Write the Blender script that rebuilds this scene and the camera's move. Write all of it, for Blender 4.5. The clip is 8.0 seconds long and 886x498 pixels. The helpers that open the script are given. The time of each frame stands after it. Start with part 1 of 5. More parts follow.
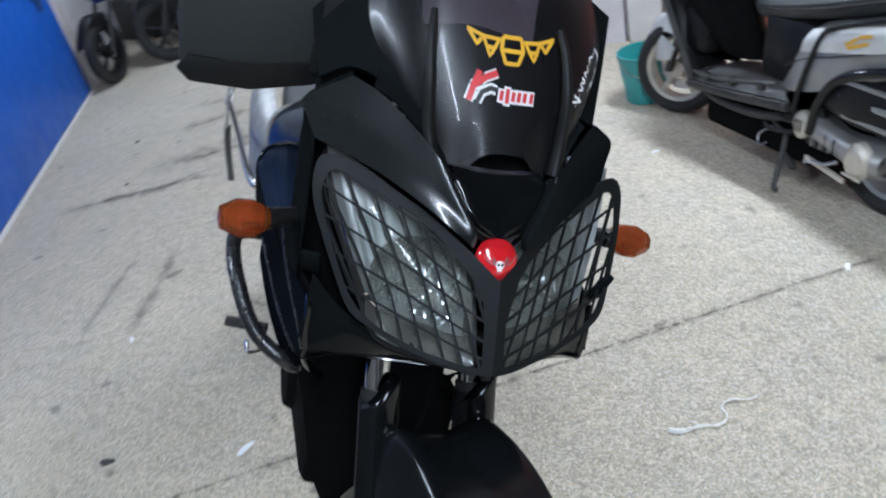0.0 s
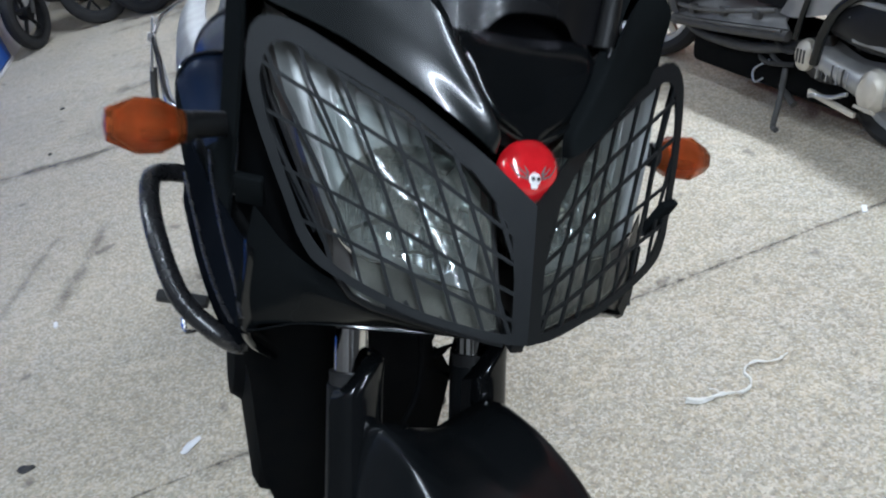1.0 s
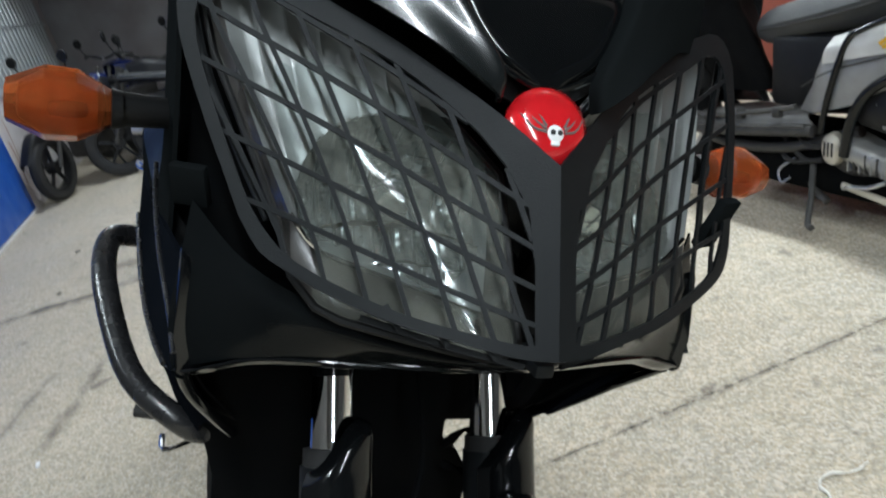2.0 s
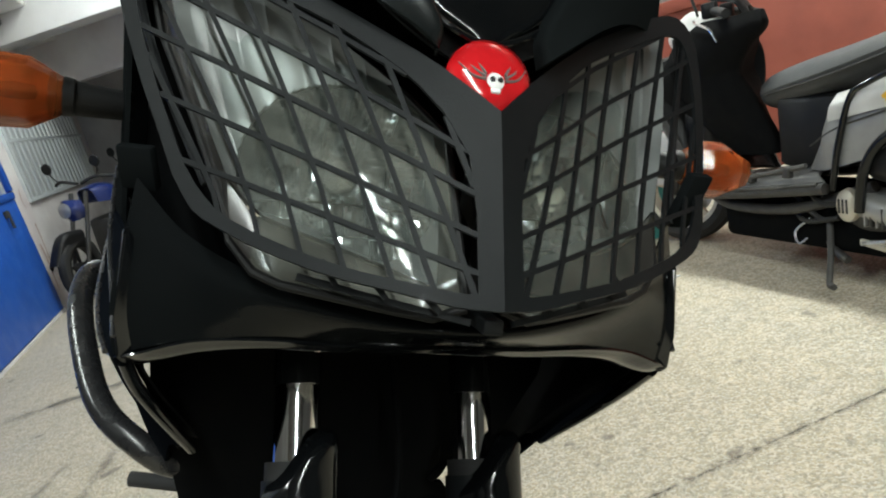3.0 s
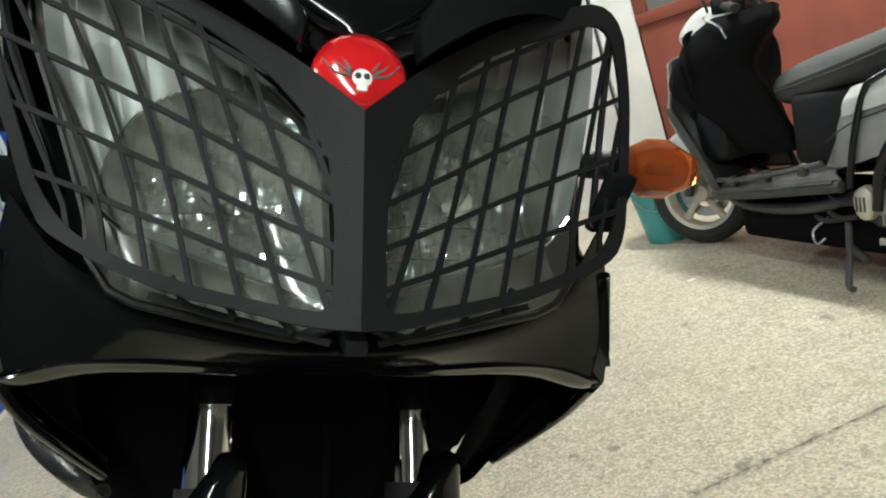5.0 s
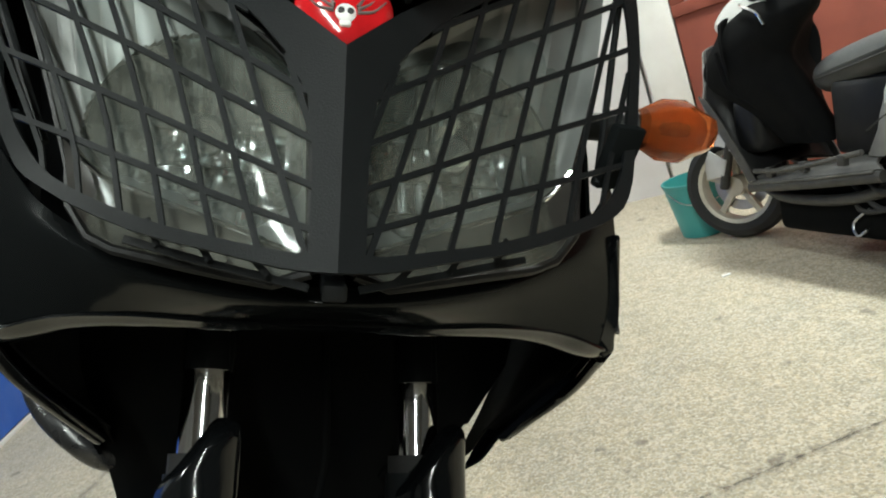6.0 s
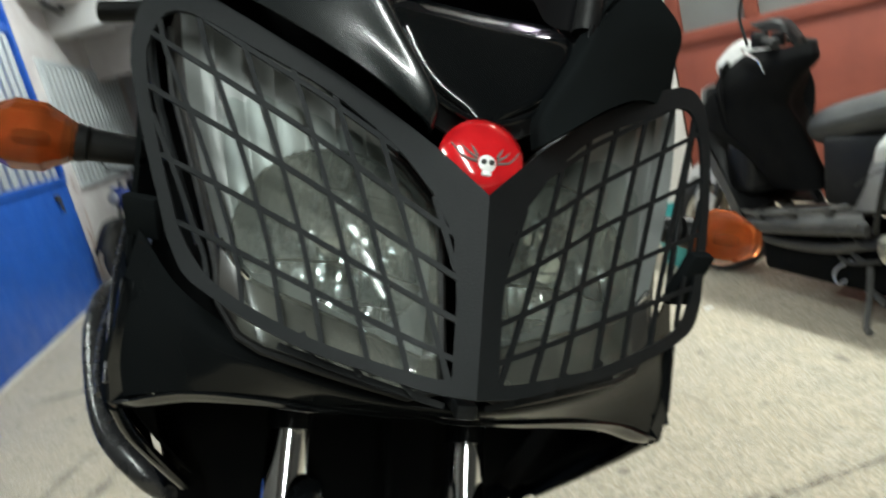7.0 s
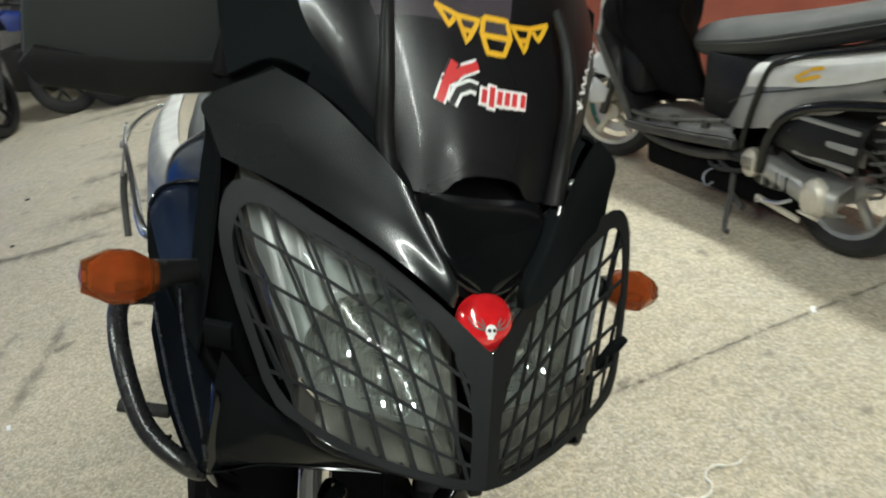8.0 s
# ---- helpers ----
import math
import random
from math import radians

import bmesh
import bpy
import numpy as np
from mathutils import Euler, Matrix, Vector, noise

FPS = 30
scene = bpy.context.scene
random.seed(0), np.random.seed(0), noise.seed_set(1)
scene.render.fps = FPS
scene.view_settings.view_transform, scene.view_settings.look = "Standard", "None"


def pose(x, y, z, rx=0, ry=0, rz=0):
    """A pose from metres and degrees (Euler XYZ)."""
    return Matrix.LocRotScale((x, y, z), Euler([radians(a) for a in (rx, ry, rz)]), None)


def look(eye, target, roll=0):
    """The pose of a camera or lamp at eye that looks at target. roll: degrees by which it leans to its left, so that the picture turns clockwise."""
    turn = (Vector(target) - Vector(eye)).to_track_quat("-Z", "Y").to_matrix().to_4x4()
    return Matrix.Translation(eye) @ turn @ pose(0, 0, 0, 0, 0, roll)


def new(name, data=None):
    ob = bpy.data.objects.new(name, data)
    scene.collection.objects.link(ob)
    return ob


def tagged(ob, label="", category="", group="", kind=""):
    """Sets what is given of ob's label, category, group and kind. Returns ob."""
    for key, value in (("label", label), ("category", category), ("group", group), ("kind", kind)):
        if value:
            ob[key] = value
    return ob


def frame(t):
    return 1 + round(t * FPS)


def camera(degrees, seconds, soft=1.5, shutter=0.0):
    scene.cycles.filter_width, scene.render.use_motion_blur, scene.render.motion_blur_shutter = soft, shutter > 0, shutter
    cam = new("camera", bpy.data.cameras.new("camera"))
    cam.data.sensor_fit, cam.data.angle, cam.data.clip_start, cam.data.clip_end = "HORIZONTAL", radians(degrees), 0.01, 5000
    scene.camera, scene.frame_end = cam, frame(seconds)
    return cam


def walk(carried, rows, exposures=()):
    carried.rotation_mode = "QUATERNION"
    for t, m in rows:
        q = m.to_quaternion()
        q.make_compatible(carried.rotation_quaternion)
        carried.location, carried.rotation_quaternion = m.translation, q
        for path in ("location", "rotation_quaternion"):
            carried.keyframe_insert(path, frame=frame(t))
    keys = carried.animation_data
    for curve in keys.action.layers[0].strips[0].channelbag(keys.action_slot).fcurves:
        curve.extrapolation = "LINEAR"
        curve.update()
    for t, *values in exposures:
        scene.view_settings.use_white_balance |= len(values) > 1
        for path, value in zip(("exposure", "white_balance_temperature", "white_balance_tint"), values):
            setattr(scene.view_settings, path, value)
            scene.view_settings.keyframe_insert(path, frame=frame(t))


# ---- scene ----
cam = camera(62.8, 8.0, soft=2.0, shutter=0.5)
PATH = [
    (0, (0.106, 0.077, 1.625), (-0.252, 1.749, 0.588), -14.4),
    (0.2, (0.047, 0.121, 1.593), (-0.228, 1.807, 0.552), -15.3),
    (0.5, (0.018, 0.184, 1.546), (-0.237, 1.848, 0.467), -14.8),
    (1, (-0.008, 0.318, 1.415), (-0.257, 1.956, 0.296), -14.6),
    (1.5, (-0.03, 0.396, 1.294), (-0.2, 2.117, 0.289), -12.3),
    (1.7, (-0.035, 0.409, 1.262), (-0.226, 2.182, 0.358), -14.1),
    (2.8, (-0.014, 0.402, 1.113), (-0.242, 2.327, 0.619), -16.3),
    (3, (-0.005, 0.401, 1.103), (-0.237, 2.328, 0.622), -17.2),
    (3.5, (0.02, 0.412, 1.09), (-0.236, 2.339, 0.622), -17.8),
    (4, (0.046, 0.432, 1.082), (-0.202, 2.365, 0.631), -18.1),
    (4.2, (0.055, 0.443, 1.08), (-0.196, 2.374, 0.624), -18.2),
    (5.3, (0.098, 0.45, 1.048), (-0.276, 2.37, 0.633), -19.1),
    (5.5, (0.102, 0.453, 1.033), (-0.306, 2.369, 0.63), -19.2),
    (6, (0.101, 0.466, 1.021), (-0.304, 2.382, 0.617), -19.1),
    (6.5, (0.065, 0.437, 1.072), (-0.334, 2.366, 0.729), -15.9),
    (6.7, (0.05, 0.412, 1.102), (-0.311, 2.353, 0.787), -14.8),
    (7, (0.043, 0.415, 1.141), (-0.293, 2.335, 0.695), -14.3),
    (7.2, (0.057, 0.45, 1.199), (-0.189, 2.318, 0.528), -12.9),
    (7.5, (0.061, 0.427, 1.312), (-0.153, 2.256, 0.533), -13.5),
    (7.7, (0.044, 0.386, 1.398), (-0.17, 2.171, 0.522), -12.5),
    (8, (0.013, 0.319, 1.49), (-0.108, 2.073, 0.537), -12.2),
]
EXPOSURES = [(0, 1.92, 5550, 9), (1.7, 1.92, 5900, 6), (2.8, 2.03, 6600, 1), (4.0, 2.03, 6800, -1), (6.0, 2.03, 6800, -1), (7.0, 2.02, 6650, -1), (8.0, 1.92, 6850, -1)]
walk(cam, [(t, look(eye, target, roll)) for t, eye, target, roll in PATH], EXPOSURES)

# ---- light ----
# ceiling lamps: x, y and the turn of the tube
# all out of view; the last two are added fill for the left side
LAMPS = [(1.27, 3.58, 114), (1.47, 3.38, 114), (0.50, -0.7, 116), (1.1, -1.95, 116), (1.7, -3.2, 116), (2.3, -4.45, 116), (-2.2, 0.6, 100), (-2.5, 6.35, 15)]
world = bpy.data.worlds.new("world")
world.use_nodes = True
world.node_tree.nodes["Background"].inputs[0].default_value = (0.55, 0.65, 0.8, 1)
world.node_tree.nodes["Background"].inputs[1].default_value = 0.02
scene.world = world


# ---- materials ----
def material(name, colour, rough=0.5, metal=0.0, colour2=None, scale=8.0, amount=0.5, bump=0.0, bump_scale=60.0,
             coat=0.0, rough_var=0.0, spec=0.5, detail=6.0, each=0.0):
    """A principled material with two scales of colour change, uneven roughness and fine relief."""
    m = bpy.data.materials.new(name)
    m.use_nodes = True
    nt = m.node_tree
    b = nt.nodes["Principled BSDF"]
    b.inputs["Roughness"].default_value = rough
    b.inputs["Metallic"].default_value = metal
    b.inputs["Coat Weight"].default_value = coat
    b.inputs["Coat Roughness"].default_value = 0.05
    b.inputs["Specular IOR Level"].default_value = spec
    co = nt.nodes.new("ShaderNodeTexCoord")
    n1 = nt.nodes.new("ShaderNodeTexNoise")
    n1.inputs["Scale"].default_value, n1.inputs["Detail"].default_value = scale, detail
    nt.links.new(co.outputs["Object"], n1.inputs["Vector"])
    ramp = nt.nodes.new("ShaderNodeMapRange")
    ramp.inputs[1].default_value, ramp.inputs[2].default_value = 0.5 - 0.5 * amount, 0.5 + 0.5 * amount
    nt.links.new(n1.outputs["Fac"], ramp.inputs[0])
    mix = nt.nodes.new("ShaderNodeMix")
    mix.data_type = "RGBA"
    c2 = colour2 or tuple(c * 0.75 for c in colour)
    mix.inputs[6].default_value, mix.inputs[7].default_value = (*colour, 1), (*c2, 1)
    nt.links.new(ramp.outputs[0], mix.inputs[0])
    out = mix.outputs[2]
    if each:
        oi = nt.nodes.new("ShaderNodeObjectInfo")
        hs = nt.nodes.new("ShaderNodeHueSaturation")
        mr = nt.nodes.new("ShaderNodeMapRange")
        mr.inputs[3].default_value, mr.inputs[4].default_value = 1 - each, 1 + each
        nt.links.new(oi.outputs["Random"], mr.inputs[0])
        nt.links.new(mr.outputs[0], hs.inputs["Value"])
        nt.links.new(out, hs.inputs["Color"])
        out = hs.outputs["Color"]
    nt.links.new(out, b.inputs["Base Color"])
    if rough_var:
        n3 = nt.nodes.new("ShaderNodeTexNoise")
        n3.inputs["Scale"].default_value, n3.inputs["Detail"].default_value = scale * 2.3, 5
        nt.links.new(co.outputs["Object"], n3.inputs["Vector"])
        r2 = nt.nodes.new("ShaderNodeMapRange")
        r2.inputs[1].default_value, r2.inputs[2].default_value = 0.35, 0.7
        r2.inputs[3].default_value, r2.inputs[4].default_value = rough, rough + rough_var
        nt.links.new(n3.outputs["Fac"], r2.inputs[0])
        nt.links.new(r2.outputs[0], b.inputs["Roughness"])
    if bump:
        n2 = nt.nodes.new("ShaderNodeTexNoise")
        n2.inputs["Scale"].default_value, n2.inputs["Detail"].default_value = bump_scale, 4
        nt.links.new(co.outputs["Object"], n2.inputs["Vector"])
        bp = nt.nodes.new("ShaderNodeBump")
        bp.inputs["Strength"].default_value, bp.inputs["Distance"].default_value = bump, 0.004
        nt.links.new(n2.outputs["Fac"], bp.inputs["Height"])
        nt.links.new(bp.outputs[0], b.inputs["Normal"])
    return m


def glowing(name, colour, strength):
    m = bpy.data.materials.new(name)
    m.use_nodes = True
    b = m.node_tree.nodes["Principled BSDF"]
    b.inputs["Emission Color"].default_value = (*colour, 1)
    b.inputs["Emission Strength"].default_value = strength
    return m


def tinted_plastic(name, colour, rough=0.12, through_light=0.4, ior=1.3):
    """Moulded plastic that lets some light through."""
    m = material(name, colour, rough, colour2=tuple(c * 0.7 for c in colour), scale=45, amount=0.6)
    b = m.node_tree.nodes["Principled BSDF"]
    b.inputs["Transmission Weight"].default_value = through_light
    b.inputs["IOR"].default_value = ior
    return m


def thin_clear(name, tint, gloss_rough=0.03, ior=1.5, haze=0.0):
    """A thin clear sheet: light goes straight through, tinted, with a Fresnel gloss on top and an uneven film of dust and scuffs."""
    m = bpy.data.materials.new(name)
    m.use_nodes = True
    nt = m.node_tree
    nt.nodes.remove(nt.nodes["Principled BSDF"])
    tr, gl, fr, mx = (nt.nodes.new("ShaderNode" + n) for n in ("BsdfTransparent", "BsdfGlossy", "Fresnel", "MixShader"))
    tr.inputs[0].default_value = (*tint, 1)
    gl.inputs["Roughness"].default_value = gloss_rough
    fr.inputs["IOR"].default_value = ior
    nt.links.new(fr.outputs[0], mx.inputs[0])
    df, film, co, no, mr = (nt.nodes.new("ShaderNode" + n) for n in ("BsdfDiffuse", "MixShader", "TexCoord", "TexNoise", "MapRange"))
    df.inputs[0].default_value = (0.60, 0.61, 0.52, 1)
    no.inputs["Scale"].default_value = 14.0
    no.inputs["Detail"].default_value = 7.0
    mr.inputs[1].default_value, mr.inputs[2].default_value = 0.35, 0.7
    mr.inputs[3].default_value, mr.inputs[4].default_value = haze * 0.5, haze * 1.7
    nt.links.new(co.outputs["Object"], no.inputs["Vector"])
    nt.links.new(no.outputs["Fac"], mr.inputs[0])
    nt.links.new(mr.outputs[0], film.inputs[0])
    nt.links.new(tr.outputs[0], film.inputs[1])
    nt.links.new(df.outputs[0], film.inputs[2])
    nt.links.new(film.outputs[0], mx.inputs[1])
    nt.links.new(gl.outputs[0], mx.inputs[2])
    nt.links.new(mx.outputs[0], nt.nodes["Material Output"].inputs[0])
    return m


def smoked_sheet(name, tint):
    """Dark tinted plastic sheet, lightly hazed by scratches, with a sharp gloss on top."""
    m = bpy.data.materials.new(name)
    m.use_nodes = True
    nt = m.node_tree
    b = nt.nodes["Principled BSDF"]
    b.inputs["Base Color"].default_value = (0.006, 0.006, 0.007, 1)
    b.inputs["Roughness"].default_value = 0.36
    b.inputs["Specular IOR Level"].default_value = 0.5
    b.inputs["Coat Weight"].default_value = 0.16
    b.inputs["Coat Roughness"].default_value = 0.05
    tr, mx = nt.nodes.new("ShaderNodeBsdfTransparent"), nt.nodes.new("ShaderNodeMixShader")
    tr.inputs[0].default_value = (*tint, 1)
    mx.inputs[0].default_value = 0.70
    nt.links.new(tr.outputs[0], mx.inputs[1])
    nt.links.new(b.outputs[0], mx.inputs[2])
    nt.links.new(mx.outputs[0], nt.nodes["Material Output"].inputs[0])
    return m


def concrete_floor():
    """Worn pale concrete: speckle of exposed stone, broad dirt, darker oily patches, and fine grit relief."""
    m = bpy.data.materials.new("worn_concrete")
    m.use_nodes = True
    nt = m.node_tree
    b = nt.nodes["Principled BSDF"]
    co = nt.nodes.new("ShaderNodeTexCoord")

    def tex(scale, detail, lo, hi, kind="Noise"):
        t = nt.nodes.new("ShaderNodeTex" + kind)
        t.inputs["Scale"].default_value = scale
        if kind == "Noise":
            t.inputs["Detail"].default_value = detail
        nt.links.new(co.outputs["Object"], t.inputs["Vector"])
        r = nt.nodes.new("ShaderNodeMapRange")
        r.inputs[1].default_value, r.inputs[2].default_value = lo, hi
        nt.links.new(t.outputs["Fac" if kind == "Noise" else "Distance"], r.inputs[0])
        return r.outputs[0], t

    def mix(a, bcol, fac):
        x = nt.nodes.new("ShaderNodeMix")
        x.data_type = "RGBA"
        if isinstance(a, tuple):
            x.inputs[6].default_value = (*a, 1)
        else:
            nt.links.new(a, x.inputs[6])
        if isinstance(bcol, tuple):
            x.inputs[7].default_value = (*bcol, 1)
        else:
            nt.links.new(bcol, x.inputs[7])
        nt.links.new(fac, x.inputs[0])
        return x.outputs[2]

    def scaled(fac, k):
        x = nt.nodes.new("ShaderNodeMath")
        x.operation = "MULTIPLY"
        nt.links.new(fac, x.inputs[0])
        x.inputs[1].default_value = k
        return x.outputs[0]

    broad, _ = tex(1.1, 8, 0.35, 0.68)
    c = mix((0.605, 0.535, 0.420), (0.42, 0.37, 0.29), broad)
    patch, _ = tex(3.1, 7, 0.46, 0.60)
    c = mix(c, (0.47, 0.445, 0.40), scaled(patch, 0.55))
    worn, _ = tex(4.7, 7, 0.52, 0.66)
    c = mix(c, (0.66, 0.57, 0.42), scaled(worn, 0.55))
    mid, _ = tex(16, 6, 0.42, 0.66)
    c = mix(c, (0.35, 0.312, 0.242), scaled(mid, 0.68))
    clump, _ = tex(9.5, 8, 0.60, 0.70)
    c = mix(c, (0.25, 0.225, 0.185), scaled(clump, 0.6))
    pebble, _ = tex(46, 5, 0.46, 0.57)
    c = mix(c, (0.34, 0.30, 0.235), scaled(pebble, 0.55))
    chips, _ = tex(80, 3, 0.55, 0.61)
    c = mix(c, (0.62, 0.575, 0.48), scaled(chips, 0.7))
    grit, gt = tex(150, 4, 0.52, 0.70)
    c = mix(c, (0.20, 0.18, 0.15), scaled(grit, 0.75))
    pale, _ = tex(120, 2, 0.60, 0.70)
    c = mix(c, (0.66, 0.62, 0.54), scaled(pale, 0.6))
    spots, _ = tex(58, 3, 0.585, 0.66)
    c = mix(c, (0.17, 0.15, 0.12), scaled(spots, 0.35))
    stone = nt.nodes.new("ShaderNodeTexVoronoi")
    stone.inputs["Scale"].default_value = 150.0
    nt.links.new(co.outputs["Object"], stone.inputs["Vector"])
    parts = nt.nodes.new("ShaderNodeSeparateColor")
    nt.links.new(stone.outputs["Color"], parts.inputs[0])
    for channel, lo, hi, tone, k in ((0, 0.70, 0.80, (0.70, 0.64, 0.52), 0.46), (1, 0.72, 0.82, (0.22, 0.185, 0.135), 0.48), (2, 0.62, 0.78, (0.48, 0.38, 0.23), 0.32)):
        pick = nt.nodes.new("ShaderNodeMapRange")
        pick.inputs[1].default_value, pick.inputs[2].default_value = lo, hi
        nt.links.new(parts.outputs[channel], pick.inputs[0])
        c = mix(c, tone, scaled(pick.outputs[0], k))
    pits, _ = tex(7, 9, 0.655, 0.70)
    c = mix(c, (0.13, 0.115, 0.10), scaled(pits, 0.6))
    nt.links.new(c, b.inputs["Base Color"])
    b.inputs["Roughness"].default_value = 0.72
    b.inputs["Specular IOR Level"].default_value = 0.35
    bp = nt.nodes.new("ShaderNodeBump")
    bp.inputs["Strength"].default_value, bp.inputs["Distance"].default_value = 0.35, 0.003
    nt.links.new(gt.outputs["Fac"], bp.inputs["Height"])
    nt.links.new(bp.outputs[0], b.inputs["Normal"])
    return m


FLOOR = concrete_floor()
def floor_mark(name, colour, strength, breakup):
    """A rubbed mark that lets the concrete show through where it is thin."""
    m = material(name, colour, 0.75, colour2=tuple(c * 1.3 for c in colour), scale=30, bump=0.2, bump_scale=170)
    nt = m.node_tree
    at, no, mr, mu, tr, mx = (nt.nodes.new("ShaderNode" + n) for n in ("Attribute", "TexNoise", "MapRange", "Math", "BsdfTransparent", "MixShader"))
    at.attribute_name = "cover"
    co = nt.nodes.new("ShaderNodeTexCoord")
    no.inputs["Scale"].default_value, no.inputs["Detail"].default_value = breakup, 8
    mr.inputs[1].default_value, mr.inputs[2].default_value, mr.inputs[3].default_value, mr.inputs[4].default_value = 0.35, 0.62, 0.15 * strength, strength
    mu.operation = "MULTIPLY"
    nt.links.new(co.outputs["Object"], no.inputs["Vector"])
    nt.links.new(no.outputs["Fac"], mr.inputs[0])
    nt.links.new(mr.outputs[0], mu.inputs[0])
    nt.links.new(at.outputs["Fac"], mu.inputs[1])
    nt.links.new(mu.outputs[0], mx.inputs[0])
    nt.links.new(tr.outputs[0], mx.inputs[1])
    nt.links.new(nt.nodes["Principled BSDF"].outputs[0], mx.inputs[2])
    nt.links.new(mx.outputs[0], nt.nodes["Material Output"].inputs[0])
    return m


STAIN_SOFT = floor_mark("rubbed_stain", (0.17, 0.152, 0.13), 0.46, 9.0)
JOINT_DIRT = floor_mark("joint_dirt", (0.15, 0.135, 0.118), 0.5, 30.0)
RUST = material("rust_stain", (0.30, 0.17, 0.12), 0.85, colour2=(0.55, 0.47, 0.44), scale=14, amount=0.5, bump=0.2)
BLUE_WALL = material("blue_painted_steel", (0.014, 0.115, 0.55), 0.42, colour2=(0.010, 0.08, 0.42), scale=3, amount=0.6, bump=0.08, bump_scale=25, rough_var=0.2)
WHITE_WALL = material("grubby_white_plaster", (0.72, 0.70, 0.69), 0.85, colour2=(0.52, 0.47, 0.47), scale=2.2, amount=0.45, bump=0.25, bump_scale=40)
WHITE_TRIM = material("white_paint", (0.8, 0.79, 0.77), 0.6, colour2=(0.66, 0.63, 0.61), scale=5, amount=0.5, bump=0.1)
CEILING = material("ceiling_paint", (0.66, 0.65, 0.64), 0.9, colour2=(0.48, 0.47, 0.46), scale=1.5, amount=0.5, bump=0.15)
# dark surfaces outside the view, added to keep reflections dark
DARK_UNSEEN = material("dark_unseen_surface", (0.085, 0.083, 0.08), 0.9, colour2=(0.055, 0.054, 0.052), scale=1.6, amount=0.5, bump=0.2, bump_scale=50)
RED_WALL = material("rust_red_painted_steel", (0.30, 0.075, 0.045), 0.5, colour2=(0.20, 0.05, 0.033), scale=4, amount=0.5, bump=0.1, bump_scale=30, rough_var=0.2)
SLAT = material("silver_slat", (0.72, 0.76, 0.78), 0.4, 0.35, colour2=(0.56, 0.60, 0.62), scale=6)
DULL_GLASS = material("dusty_glass", (0.20, 0.20, 0.19), 0.35, colour2=(0.13, 0.13, 0.125), scale=3, amount=0.6, rough_var=0.3)
GLOSS_BLACK = material("gloss_black_paint", (0.0025, 0.003, 0.0035), 0.09, colour2=(0.004, 0.0045, 0.005), scale=20, rough_var=0.04, spec=0.42)
FENDER_BLACK = material("scuffed_black_paint", (0.004, 0.0048, 0.0055), 0.14, colour2=(0.007, 0.0078, 0.0085), scale=12, rough_var=0.12, spec=0.32)
# low specular stands in for dark reflections on the lower fairing
LIP_BLACK = material("dim_reflection_black", (0.0035, 0.0042, 0.0046), 0.12, colour2=(0.005, 0.0058, 0.0062), scale=20, rough_var=0.05, spec=0.12)
# specular off keeps the blue gate's reflection out of the cheeks
CHEEK_BLACK = material("cheek_black_plastic", (0.0038, 0.0048, 0.0070), 0.2, colour2=(0.005, 0.0060, 0.0080), scale=20, rough_var=0.06, spec=0.0)
COWL_BLACK = material("cowl_black_paint", (0.0058, 0.0074, 0.0078), 0.24, colour2=(0.007, 0.0085, 0.009), scale=5, rough_var=0.04, spec=0.5, coat=0.30)
# specular off so floor, wall and gate reflections are left out
FLANK_BLACK = material("reflection_free_black", (0.0075, 0.0088, 0.0092), 0.34, colour2=(0.007, 0.008, 0.0085), scale=9, rough_var=0.1, spec=0.0)
BAR_BLACK = material("worn_black_enamel", (0.010, 0.010, 0.011), 0.22, colour2=(0.018, 0.018, 0.019), scale=25, rough_var=0.12, spec=0.6, bump=0.06, bump_scale=200)
TANK_BLUE = material("dark_blue_black_paint", (0.008, 0.014, 0.032), 0.36, colour2=(0.005, 0.009, 0.020), scale=10, rough_var=0.10, spec=0.06)
TANK_GREY = material("dark_blue_metallic_paint", (0.007, 0.010, 0.018), 0.13, 0.0, colour2=(0.005, 0.007, 0.012), scale=10, rough_var=0.06)
GUARD_BLACK = material("powder_coated_steel", (0.0077, 0.0088, 0.0097), 0.5, colour2=(0.0064, 0.0074, 0.0083), scale=60, bump=0.12, bump_scale=900, spec=0.14)
PLASTIC_BLACK = material("matte_black_plastic", (0.006, 0.0062, 0.0065), 0.45, colour2=(0.009, 0.009, 0.009), scale=30, bump=0.15, bump_scale=500, spec=0.2)
MIRROR_SHELL = material("mirror_shell_plastic", (0.022, 0.024, 0.0235), 0.62, colour2=(0.017, 0.019, 0.0185), scale=6, spec=0.25, bump=0.05, bump_scale=600)
# near-black for dark parts and for shade inside the bodywork
VOID_BLACK = material("void_and_dark_parts", (0.002, 0.0025, 0.003), 0.85, colour2=(0.004, 0.004, 0.004), scale=30, spec=0.05)
RUBBER = material("tyre_rubber", (0.010, 0.010, 0.011), 0.8, colour2=(0.02, 0.019, 0.018), scale=12, bump=0.2, bump_scale=120)
CHROME = material("chrome", (0.80, 0.80, 0.80), 0.06, 1.0, colour2=(0.70, 0.70, 0.70), scale=30, rough_var=0.05)
STEEL = material("brushed_steel", (0.55, 0.55, 0.56), 0.28, 1.0, colour2=(0.42, 0.42, 0.43), scale=30, rough_var=0.15)
CAST = material("cast_aluminium", (0.46, 0.46, 0.45), 0.45, 0.7, colour2=(0.33, 0.32, 0.30), scale=12, bump=0.15, bump_scale=200)
